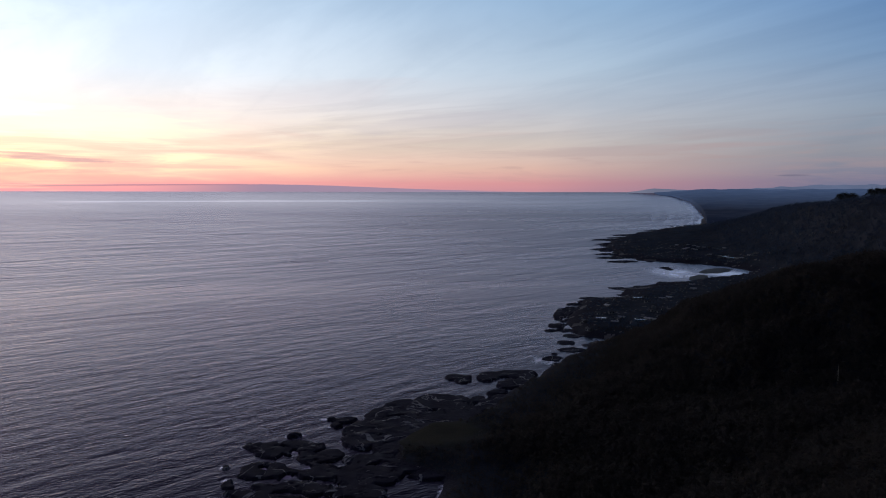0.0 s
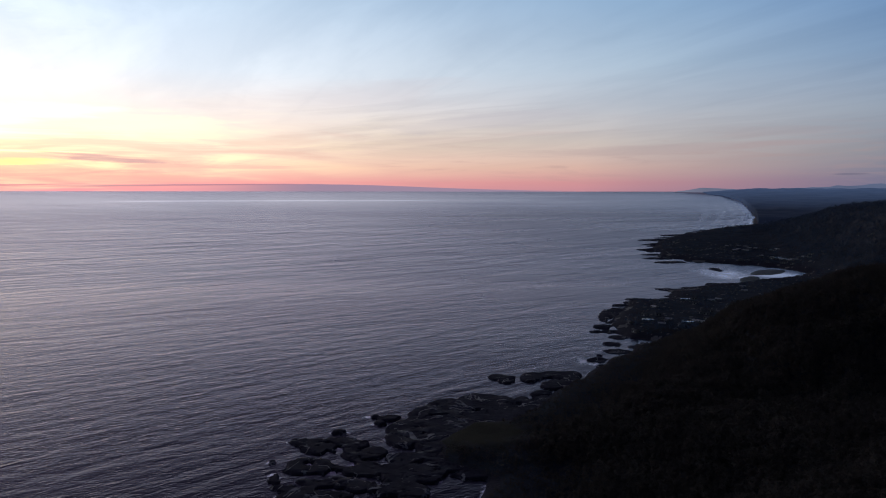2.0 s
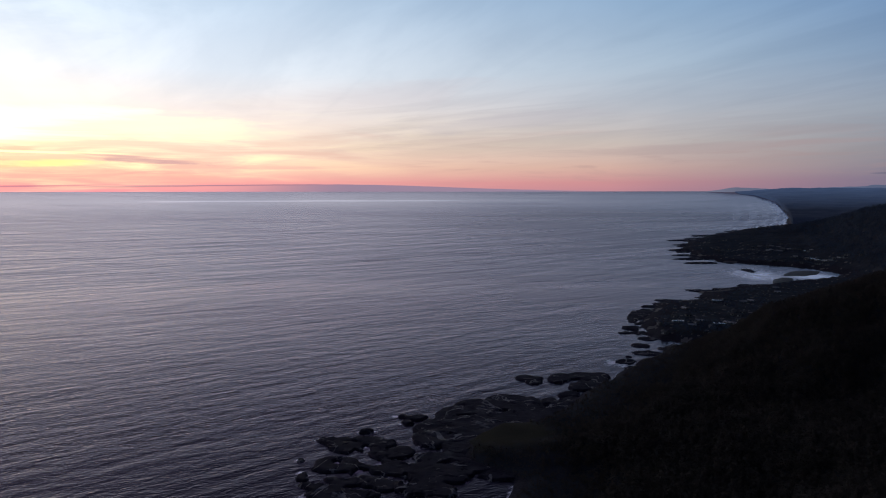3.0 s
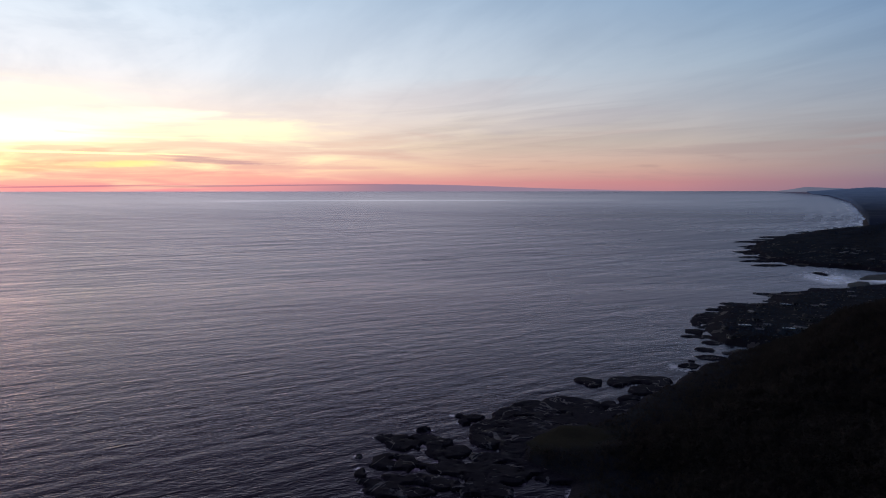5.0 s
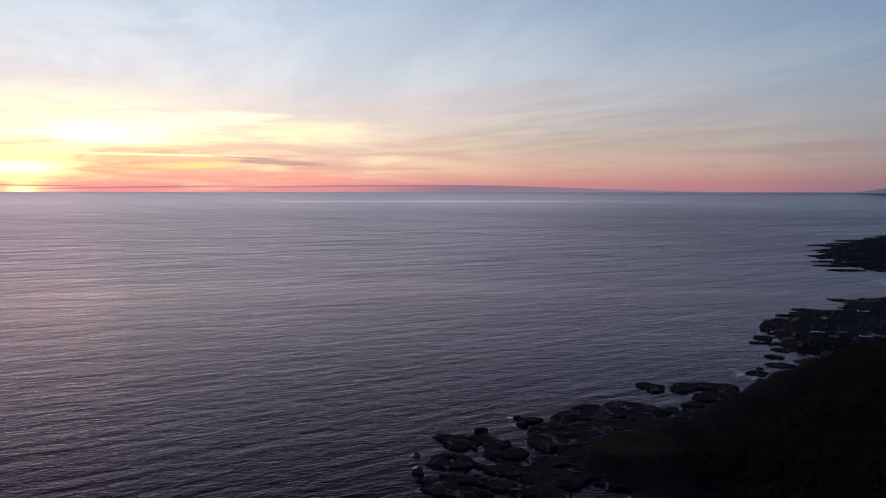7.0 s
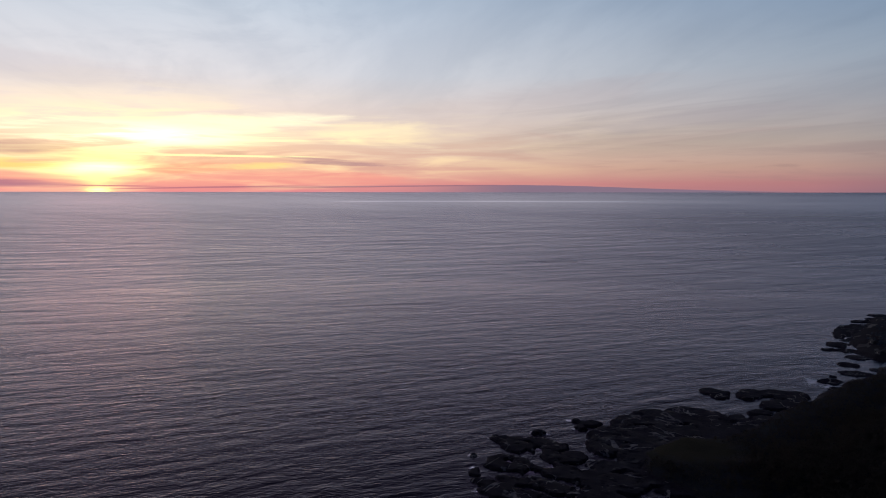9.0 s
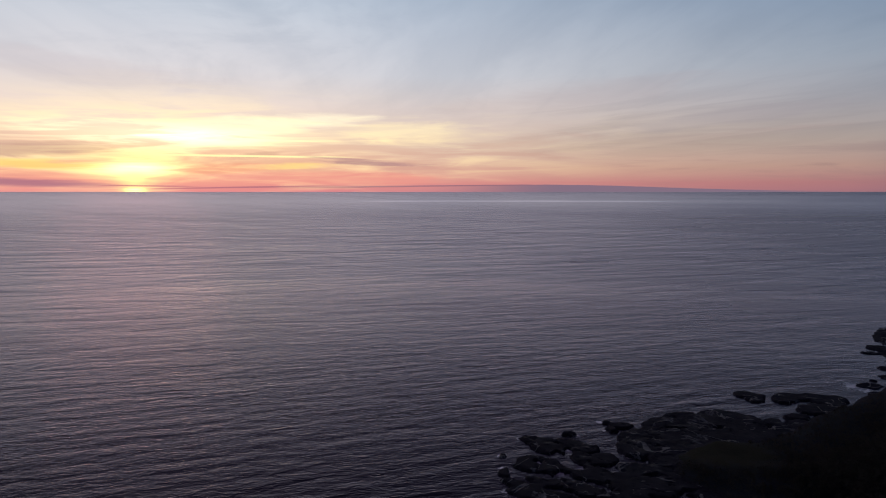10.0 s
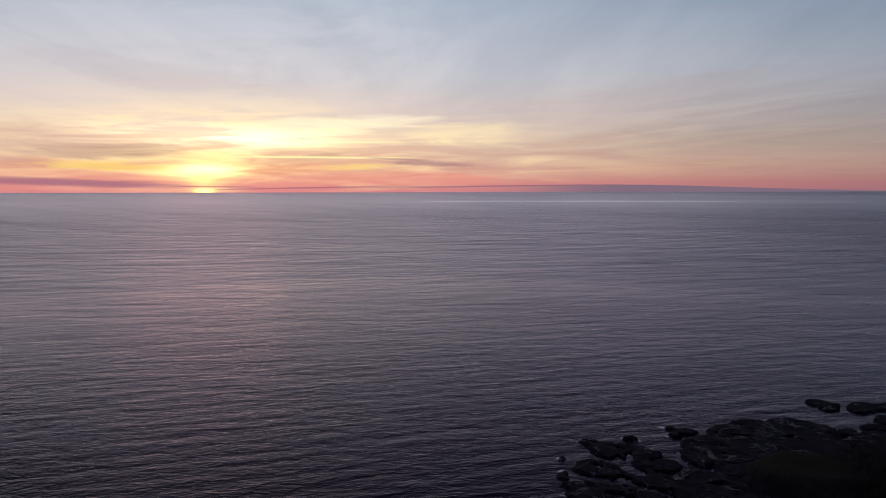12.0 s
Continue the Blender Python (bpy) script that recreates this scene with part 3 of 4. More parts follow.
def finish_water():
    """Foam where the sea meets shore and rocks."""
    near, second, pools = -d_sea, np.full_like(wx, 60.0), np.zeros_like(wx)
    for x, y, rx, ry, rot in ROCKS:
        u = (wx - x) * math.cos(rot) + (wy - y) * math.sin(rot)
        v = -(wx - x) * math.sin(rot) + (wy - y) * math.cos(rot)
        e = (np.hypot(u / rx, v / ry) - 1) * min(rx, ry)
        second = np.minimum(second, np.maximum(near, np.maximum(e, 0)))
        near = np.minimum(near, np.maximum(e, 0))
        pools = np.maximum(pools, np.clip(-e / 5.0, 0, 1))
    foam = np.exp(-np.clip(near, 0, None) / 6.5) * (0.70 + 0.50 * fbm(wx, wy, 34, 3, 17)) * (1 - 0.85 * pools) * np.clip(0.55 + second / 22, 0, 1)
    surf = np.clip(1 - np.abs(near - 60 - 25 * fbm(wx, wy, 260, 2, 5)) / 18, 0, 1) * 0.3
    beach = np.clip((wr - 2850) / 300, 0, 1) * np.exp(-near / 60) * 1.4
    # breakers before the river mouth
    mouth = np.exp(-(((wx - 560) / 62) ** 2 + ((wy - 1665) / 110) ** 2)) * (0.85 + 0.45 * fbm(wx, wy * 0.6, 60, 3, 18))
    mouth = np.maximum(mouth, 0.8 * np.exp(-(((wx - 575) / 105) ** 2 + ((wy - 1700) / 130) ** 2)) * np.clip(0.6 + 1.3 * fbm(wx * 0.5, wy * 0.35, 30, 3, 28), 0, 1))
    channel = np.exp(-(((wx - 660) / 75) ** 2 + ((wy - 1592 - 0.55 * (wx - 660)) / 13) ** 2))
    mouth = np.maximum(mouth, channel * 0.8)
    # lines of surf off the far beach
    lines = sum(k * np.exp(-((near - off - 30 * fbm(wx, wy, 170, 3, 50 + off)) / 11.0) ** 2) for off, k in ((40, 0.95), (85, 0.85), (140, 0.75), (210, 0.6)))
    lines = lines * np.clip((wr - 2750) / 200, 0, 1) * np.clip((4400 - wr) / 400, 0, 1) * (0.85 + 0.5 * fbm(wx, wy, 120, 2, 61)) * (d_sea < 0)
    cove = np.exp(-(((wx - 122) / 22) ** 2 + ((wy - 806) / 26) ** 2)) * (0.9 + 0.5 * fbm(wx, wy, 22, 3, 63)) * (d_sea < 4)
    total = np.clip(np.maximum.reduce([foam, surf, beach * 0.95, mouth * 1.3, lines, cove]), 0, 1)
    # worn lines of foam trailing off the northern head
    for line in ([(496, 2291), (421, 2249), (332, 2093), (262, 1964), (208, 1844)], [(466, 2114), (370, 2064), (280, 1914)]):
        off, _ = to_line(wx, wy + 26 * fbm(wx, wy, 140, 3, 71), line)
        total = np.maximum(total, 0.62 * np.exp(-(off / 15.0) ** 2) * np.clip(0.75 + 0.5 * fbm(wx, wy, 50, 3, 72), 0, 1))
    spread(water, "foam", total)
    # thin glassy water over sand: the river mouth and the swash of the far beach
    flats = np.exp(-(((wx - 575) / 62) ** 2 + ((wy - 1660) / 80) ** 2) ** 2) * np.clip(0.8 + 0.8 * fbm(wx, wy * 0.7, 60, 3, 19), 0, 1)
    river = np.clip(1.4 - np.hypot((wx - 690) / 75, (wy - 1650) / 60), 0, 1)
    swash = np.clip((wr - 2850) / 200, 0, 1) * np.clip((4500 - wr) / 200, 0, 1) * np.clip(1.3 - near / (22 + 16 * fbm(wx, wy, 150, 3, 20)), 0, 1)
    # bright band under the horizon, painted in as extra gloss
    bright_band = np.interp(np.degrees(np.arctan2(-wx, wy)), (26, 40), (1.0, 0.45)) * np.exp(-((wr - 4240 - 12 * fbm(wx, wy * 0.2, 1200, 2, 22)) / 105) ** 2) * (0.85 + 0.12 * fbm(wx, wy * 0.1, 900, 2, 23)) * np.clip((700 - wx) / 1300, 0, 1)
    # surf lines take the gloss too, to brighten them
    spread(water, "film", np.maximum.reduce([flats, river, swash, bright_band, pools * 0.45, lines * 0.75]))


# ---- helpers for things ----
def part(name, bm, mat, parent=None, label=""):
    me = bpy.data.meshes.new(name)
    bm.normal_update()
    bm.to_mesh(me)
    bm.free()
    me.materials.append(mat)
    ob = new(name, me)
    if parent is not None:
        ob.parent = parent
    return tagged(ob, label)


def box(bm, x0, x1, y0, y1, z0, z1):
    vs = [bm.verts.new((x, y, z)) for z in (z0, z1) for y in (y0, y1) for x in (x0, x1)]
    for f in ((0, 2, 3, 1), (4, 5, 7, 6), (0, 1, 5, 4), (2, 6, 7, 3), (0, 4, 6, 2), (1, 3, 7, 5)):
        bm.faces.new([vs[i] for i in f])


# ---- rocks ----
def rock(x, y, rx, ry, turn=0.0, height=3.0, seed=1, label="low black basalt rock washed by the sea", name="rock"):
    """A wave-cut shelf: ragged outline, broken terraces, sides dropping under water."""
    segs, rings = (150, 34) if rx > 25 else (84, 20)
    rot = radians(turn)
    t, s = np.meshgrid(np.linspace(0, 2 * math.pi, segs, endpoint=False), np.linspace(0.02, 1.12, rings))
    size = max(rx, ry)
    o = seed * 37.3
    edge = 1 + 0.24 * fbm(np.cos(t) * size + o, np.sin(t) * size, size * 1.3, 4, seed) + 0.20 * fbm(np.cos(t) * size, np.sin(t) * size + o, 12, 4, seed + 1)
    u, v = rx * s * edge * np.cos(t), ry * s * edge * np.sin(t)
    X, Y = x + u * math.cos(rot) - v * math.sin(rot), y + u * math.sin(rot) + v * math.cos(rot)
    top = height * (0.31 + 0.26 * fbm(X, Y, 34, 3, 3 + seed)) + 0.16 * fbm(X, Y, 8, 3, 5)
    gully = np.abs(fbm(X + o, Y, 62, 3, 12))
    top -= np.clip(0.06 - gully, 0, 1) ** 1.5 * 90
    drop = np.clip((s - 0.78) / 0.34, 0, 1) ** 1.7
    Z = sea_level(np.hypot(X, Y)) + top * (1 - drop) - 3.0 * drop
    i = np.arange(rings - 1)[:, None] * segs + np.arange(segs)[None, :]
    j = np.arange(rings - 1)[:, None] * segs + (np.arange(segs)[None, :] + 1) % segs
    quads = np.stack([i, i + segs, j + segs, j], -1).reshape(-1, 4)
    ROCKS.append((x, y, rx * 0.95, ry * 0.95, rot))
    return tagged(mesh_from(name, np.stack([X, Y, Z], -1).reshape(-1, 3), quads, [MAT["basalt"]]), label, "rock", group="shore rocks")


def shelf(lobes, pools=(), height=3.0, seed=1, label="low black basalt rock washed by the sea", step=1.0):
    """A broken wave-cut platform: overlapping lobes (x, y, half length, half width, turn), worn into ledges and clefts, with sunken pools."""
    lo = [min(l[k] - l[2] for l in lobes) - 5 for k in (0, 1)]
    hi = [max(l[k] + l[2] for l in lobes) + 5 for k in (0, 1)]
    X, Y = np.meshgrid(np.arange(lo[0], hi[0], step), np.arange(lo[1], hi[1], step))
    wx_ = X + 3.4 * fbm(X, Y, 21, 3, seed) + 1.3 * fbm(X, Y, 5.5, 3, seed + 1)
    wy_ = Y + 3.4 * fbm(X, Y, 23, 3, seed + 2) + 1.3 * fbm(X, Y, 6.5, 3, seed + 3)

    def reach(row):
        x, y, rx, ry, turn = row
        c, n = math.cos(radians(turn)), math.sin(radians(turn))
        u, v = (wx_ - x) * c + (wy_ - y) * n, (wy_ - y) * c - (wx_ - x) * n
        return (1 - np.hypot(u / rx, v / ry)) * min(rx, ry)

    inside = np.maximum.reduce([reach(l) for l in lobes])
    bed = fbm(X, Y, 37, 3, seed + 4)
    broken = (bed + 0.07 * fbm(X, Y, 17, 2, seed + 5)) * 2.6
    ledges = (np.floor(broken) + np.clip((broken % 1) * 4, 0, 1)) / 2.6
    top = height * (0.46 + 0.10 * ledges + 0.06 * bed) + 0.05 * fbm(X, Y, 8, 3, seed + 6)
    cleft = np.abs(fbm(X + 0.4 * Y, Y, 46, 3, seed + 7))
    top = np.maximum(top, 0.25 * height) - 1.6 * np.clip(1 - cleft / 0.018, 0, 1)
    for p in pools:
        top = np.where(reach(p) > 0, np.minimum(top, 0.35 - 0.9 * reach(p)), top)
    Z = np.where(inside > 0, np.minimum(top, 0.2 + inside * 2.0), inside * 0.9)
    n, m = X.shape
    i = (np.arange(n - 1)[:, None] * m + np.arange(m - 1)[None, :])
    keep = np.maximum.reduce([Z[:-1, :-1], Z[1:, :-1], Z[:-1, 1:], Z[1:, 1:]]) > -1.6
    quads = np.stack([i, i + 1, i + 1 + m, i + m], -1)[keep]
    used_, flat = np.unique(quads, return_inverse=True)
    verts = np.stack([X, Y, sea_level(np.hypot(X, Y)) + np.maximum(Z, -3.0)], -1).reshape(-1, 3)[used_]
    ROCKS.extend((x, y, rx * 0.93, ry * 0.93, radians(turn)) for x, y, rx, ry, turn in lobes)
    return tagged(mesh_from("rock", verts, flat.reshape(-1, 4), [MAT["basalt"]]), label, "rock", group="shore rocks")


# southern cluster, half drowned by the tide
shelf([(-149, 524, 10, 7, 158), (-132, 519, 19, 12, 167), (-114, 521, 18, 14, 141), (-103, 524, 12, 9, 136), (-133, 507, 11, 6, 171), (-86, 506, 12, 10, 117), (-97, 500, 13, 10, 150)],
      [(-113, 509, 10, 4, 105), (-126, 523, 5, 2, 20)], 3.2, 2)
shelf([(-122, 548, 6, 5, 0)], (), 4.5, 5, "small round black sea stack beside the rocks", 0.8)
shelf([(-128, 478, 18, 14, 152), (-137, 472, 11, 8, 123), (-112, 472, 14, 11, 140), (-95, 478, 15, 9, 107), (-84, 475, 15, 10, 109)],
      [(-104, 485, 9, 7, 136), (-107, 464, 9, 6, 153), (-129, 481, 5, 3, 131)], 3.0, 7, "low black basalt shelf holding grey tide pools")
shelf([(-147, 453, 10, 4, 109), (-129, 439, 17, 7, 176), (-116, 448, 16, 7, 175), (-98, 451, 16, 9, 172), (-85, 446, 12, 9, 167), (-112, 428, 26, 9, 5)],
      [(-134, 445, 12, 2, 179), (-76, 431, 10, 5, 177)], 2.8, 11, "low black basalt shelf holding grey tide pools")
shelf([(-157, 482, 4, 3, 113)], (), 2.2, 14, "small black rock awash among the foam", 0.8)
shelf([(-61, 496, 15, 11, 174), (-61, 467, 21, 16, 112), (-42, 472, 19, 15, 103), (-66, 444, 15, 11, 163), (-50, 441, 14, 11, 169), (-52, 418, 20, 11, 10), (-40, 506, 17, 13, 120), (-22, 488, 20, 13, 20), (-8, 470, 16, 9, 10)],
      [(-73, 455, 9, 2, 80), (-48, 488, 6, 3, 30)], 3.6, 17)
shelf([(24, 424, 26, 14, 20), (34, 452, 16, 14, 0)], (), 3.4, 19)
# the large middle shelf
shelf([(-68, 549, 34, 15, 96), (-51, 585, 38, 19, 93), (-35, 603, 42, 24, 90), (-6, 628, 36, 27, 78), (15, 622, 38, 15, 87), (25, 598, 33, 13, 85), (-14, 566, 40, 30, 52), (-44, 526, 22, 13, 100)],
      [(-42, 596, 8, 3, 30), (-8, 612, 7, 3, 60)], 4.6, 23, "broad black basalt shelf with pale cracks and tide pools")
shelf([(-85, 586, 10, 8, 25), (-92, 573, 7, 5, 91), (-97, 590, 6, 3, 0)], (), 3.6, 27)
# northern pieces
shelf([(34, 648, 12, 7, 82), (43, 630, 20, 10, 80), (57, 651, 13, 10, 45), (54, 671, 12, 8, 27)], (), 3.6, 31)
shelf([(6, 731, 7, 4, 70), (13, 728, 11, 8, 54), (23, 720, 15, 9, 82)], (), 3.2, 35)
shelf([(49, 730, 19, 12, 76), (70, 742, 18, 12, 27), (88, 739, 20, 14, 55)], (), 3.6, 39)
shelf([(71, 702, 18, 13, 61), (89, 711, 24, 12, 77), (98, 690, 22, 14, 60)], (), 4.0, 43)
# points before the nearer village
for row in [(171, 1016, 13, 20, 0, 4, 17), (158, 982, 11, 9, 0, 3, 18), (187, 1095, 9, 38, -10, 4, 17), (201, 1118, 14, 24, 0, 4, 19), (215, 1150, 22, 50, -30, 4, 24),
            (262, 1240, 15, 24, 0, 4, 21), (166, 901, 13, 15, 0, 3, 22), (139, 836, 4, 4, 0, 3, 23), (368, 1425, 22, 18, 0, 3, 20), (575, 1747, 14, 36, 0, 3, 25)]:
    rock(*row)
# fingers of the northern head
for row in [(588, 2442, 62, 20, 10, 4, 26), (580, 2309, 62, 22, 2, 4, 27), (542, 2175, 68, 36, 4, 4, 28), (508, 2052, 56, 17, 0, 4, 29),
            (498, 1972, 58, 22, 5, 4, 31), (500, 1888, 46, 24, 10, 3, 33), (695, 2576, 62, 20, 12, 4, 35), (640, 2500, 44, 16, 8, 3, 36), (850, 2712, 60, 18, 12, 3, 36)]:
    rock(*row)
shore_rng = random.Random(9)
for p, q in zip(COAST[12:37], COAST[13:38]):
    run = math.hypot(q[0] - p[0], q[1] - p[1])
    for _ in range(max(1, int(run / (24 if p[1] < 1300 else 38)))):
        k, out = shore_rng.random(), shore_rng.uniform(-14, 16)
        nx, ny = -(q[1] - p[1]) / run, (q[0] - p[0]) / run
        big = shore_rng.uniform(6, 15) * (1.0 if p[1] < 1200 else 1.5)
        rx_, ry_ = p[0] + k * (q[0] - p[0]) + nx * out, p[1] + k * (q[1] - p[1]) + ny * out
        if not 1530 < ry_ < 1850 and ry_ < 2740:
            rock(rx_, ry_, big * 1.3, big, shore_rng.uniform(-20, 60), 3.0, shore_rng.randint(30, 90))
finish_water()


# ---- sand at the river mouth ----
def sandbar(x, y, rx, ry, turn, label, high=1.2, seed=1):
    segs, rings = 60, 10
    rot = radians(turn)
    t, s = np.meshgrid(np.linspace(0, 2 * math.pi, segs, endpoint=False), np.linspace(0.02, 1.1, rings))
    edge = 1 + 0.22 * fbm(np.cos(t) * rx, np.sin(t) * ry, rx * 1.2, 3, 20 + seed)
    u, v = rx * s * edge * np.cos(t), ry * s * edge * np.sin(t)
    X, Y = x + u * math.cos(rot) - v * math.sin(rot), y + u * math.sin(rot) + v * math.cos(rot)
    Z = sea_level(np.hypot(X, Y)) + high * (1 - s ** 2) + 0.15 * fbm(X, Y, 30, 3, 4)
    i = np.arange(rings - 1)[:, None] * segs + np.arange(segs)[None, :]
    j = np.arange(rings - 1)[:, None] * segs + (np.arange(segs)[None, :] + 1) % segs
    quads = np.stack([i, i + segs, j + segs, j], -1).reshape(-1, 4)
    return tagged(mesh_from("sandbar", np.stack([X, Y, Z], -1).reshape(-1, 3), quads, [MAT["sand"]]), label, "sandbar", kind="structure")


sandbar(597, 1584, 52, 20, 60, "low dark sandbar in the river mouth", 1.2, 1)
sandbar(682, 1700, 62, 30, 44, "grey sandbar inside the river mouth", 1.2, 2)


# ---- woods ----
def woods(name, xs, ys, heights, label, tufts=18, seed=3, mat="needles", stout=0.30):
    """Many trees in one mesh: each is a ragged crown of leafy tufts, wide below and thin above, on a thin trunk."""
    rng = np.random.RandomState(seed)
    n = len(xs)
    zs = ground_height(xs, ys)
    h = heights[:, None]
    up_ = rng.beta(1.3, 1.5, (n, tufts))
    around = rng.uniform(0, 2 * math.pi, (n, tufts))
    out = stout * (1.02 - up_) ** 0.75 * rng.uniform(0.35, 1.0, (n, tufts))
    cx, cy, cz = xs[:, None] + h * out * np.cos(around), ys[:, None] + h * out * np.sin(around), zs[:, None] + h * (0.10 + 0.86 * up_)
    size = h * stout * rng.uniform(0.38, 0.75, (n, tufts)) * (1.08 - 0.6 * up_)
    centre = np.stack([cx, cy, cz], -1)[:, :, None, :]
    way = rng.normal(0, 1, (n, tufts, 3, 3)) * np.array([1, 1, 0.62])
    way /= np.linalg.norm(way, axis=-1, keepdims=True) + 1e-6
    crown = (centre + way * size[:, :, None, None]).reshape(-1, 3)
    foot = np.stack([xs, ys, zs - 0.5], -1)[:, None, :] + np.array([[0.025, 0, 0], [-0.015, 0.02, 0], [0, 0, 0.6]])[None] * heights[:, None, None]
    verts = np.concatenate([crown, foot.reshape(-1, 3)])
    return tagged(mesh_from(name, verts, np.arange(len(verts)).reshape(-1, 3), [MAT[mat]], False), label, "forest", kind="stuff")


def scatter(n, b0, b1, r0, r1, keep, seed):
    rng = np.random.RandomState(seed)
    b, r = np.radians(rng.uniform(b0, b1, n)), np.sqrt(rng.uniform(r0 ** 2, r1 ** 2, n))
    x, y = r * np.sin(b), r * np.cos(b)
    ok = keep(x, y, rng)
    return x[ok], y[ok]


def on_hill(x, y, rng):
    d = inland(x, y)
    h = ground_height(x, y) - sea_level(np.hypot(x, y))
    grass = ((((x + 8) / 48) ** 2 + ((y - 545) / 40) ** 2) < 1)
    return (d > 16) & ~grass & (rng.uniform(0, 1, len(x)) < np.clip((h - 4) / 6, 0, 1) * np.where(np.hypot(x, y) > 1050, np.clip((h - 14) / 12, 0, 1), 1))


def on_plain(x, y, rng):
    d = inland(x, y)
    clear = fbm(x, y, 240, 2, 15)
    return (d > 35) & (clear > -0.12 + rng.uniform(-0.2, 0.2, len(x)))


x, y = scatter(56000, -2, 40, 230, 1000, on_hill, 11)
woods("forest", x, y, np.random.RandomState(5).uniform(4.0, 9.5, len(x)) * np.clip(inland(x, y) / 80, 0.4, 1), "dense black-brown woods and thickets on the near hillside", 19, 3, "thicket", 0.40)


def scrub(x, y, rng):
    d = inland(x, y)
    return (d > 6) & (rng.uniform(0, 1, len(x)) < np.clip(3 * np.hypot((x + 8) / 44, (y - 545) / 36) - 2.4, 0, 1))


x, y = scatter(22000, -9, 20, 380, 900, scrub, 21)
woods("scrub", x, y, np.random.RandomState(15).uniform(1.2, 3.2, len(x)), "low black-brown scrub above the shore rocks", 9, 7, "thicket", 0.65)
x, y = scatter(24000, 9, 30, 900, 2700, lambda u, v, g: (inland(u, v) > 18) & (fbm(u, v, 120, 2, 25) > -0.1), 22)
woods("scrub", x, y, np.random.RandomState(16).uniform(1.5, 4.5, len(x)), "low dark bushes between the village houses", 8, 8, "hazed_foliage", 0.65)
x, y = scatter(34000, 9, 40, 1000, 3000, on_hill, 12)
woods("forest", x, y, np.random.RandomState(6).uniform(8, 15, len(x)), "dark forest blued by painted haze on the hills behind the village", 11, 4, "hazed_foliage", 0.34)
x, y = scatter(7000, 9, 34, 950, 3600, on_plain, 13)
woods("forest", x, y, np.random.RandomState(7).uniform(2.5, 7, len(x)), "scattered dark trees among the village houses", 10, 5, "hazed_foliage", 0.45)
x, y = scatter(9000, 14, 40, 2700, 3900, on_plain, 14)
woods("forest", x, y, np.random.RandomState(8).uniform(8, 15, len(x)), "dark distant coastal forest plain behind the beach", 8, 6, "hazed_foliage", 0.4)


# ---- far hills and plain, haze painted as glow ----
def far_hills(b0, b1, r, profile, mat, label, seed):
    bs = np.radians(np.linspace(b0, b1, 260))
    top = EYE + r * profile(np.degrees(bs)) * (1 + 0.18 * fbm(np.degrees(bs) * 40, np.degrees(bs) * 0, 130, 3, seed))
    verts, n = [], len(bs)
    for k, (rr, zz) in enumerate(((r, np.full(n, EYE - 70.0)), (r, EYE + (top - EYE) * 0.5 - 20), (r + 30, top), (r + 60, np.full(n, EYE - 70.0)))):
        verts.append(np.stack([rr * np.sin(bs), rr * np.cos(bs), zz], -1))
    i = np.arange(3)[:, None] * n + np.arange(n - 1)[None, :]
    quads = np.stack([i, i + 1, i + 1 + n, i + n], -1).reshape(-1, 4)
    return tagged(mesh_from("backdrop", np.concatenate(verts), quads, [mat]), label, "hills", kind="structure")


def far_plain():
    """The low forest plain beyond the beach, its blue haze painted as glow."""
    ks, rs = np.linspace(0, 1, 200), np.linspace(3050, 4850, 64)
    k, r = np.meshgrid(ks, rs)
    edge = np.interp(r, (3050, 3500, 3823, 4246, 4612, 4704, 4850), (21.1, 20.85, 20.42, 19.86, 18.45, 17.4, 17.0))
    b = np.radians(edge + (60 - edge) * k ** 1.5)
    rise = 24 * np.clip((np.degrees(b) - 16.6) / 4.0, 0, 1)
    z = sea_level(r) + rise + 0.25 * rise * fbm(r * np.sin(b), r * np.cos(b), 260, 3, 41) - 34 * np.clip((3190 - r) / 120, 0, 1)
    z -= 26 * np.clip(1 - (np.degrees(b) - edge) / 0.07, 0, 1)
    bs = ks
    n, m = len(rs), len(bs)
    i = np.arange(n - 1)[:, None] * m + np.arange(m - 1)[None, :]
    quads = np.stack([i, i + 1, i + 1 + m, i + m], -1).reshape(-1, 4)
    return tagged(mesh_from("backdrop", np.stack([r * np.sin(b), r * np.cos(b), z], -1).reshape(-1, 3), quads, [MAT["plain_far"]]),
                  "navy-blue forest plain along the distant shore with painted haze", "distant forest", kind="structure")


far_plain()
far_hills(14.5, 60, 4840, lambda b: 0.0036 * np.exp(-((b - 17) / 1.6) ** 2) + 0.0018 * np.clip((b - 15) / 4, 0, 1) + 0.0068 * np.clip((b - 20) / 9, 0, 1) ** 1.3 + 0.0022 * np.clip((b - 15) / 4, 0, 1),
          MAT["hill_far"], "pale blue mountains far up the coast with painted evening haze", 31)
far_hills(19, 60, 4780, lambda b: 0.0052 * np.clip((b - 23) / 9, 0, 1) ** 1.2 - 0.001, MAT["hill_near"], "blue coastal hills with painted haze beyond the forest plain", 32)


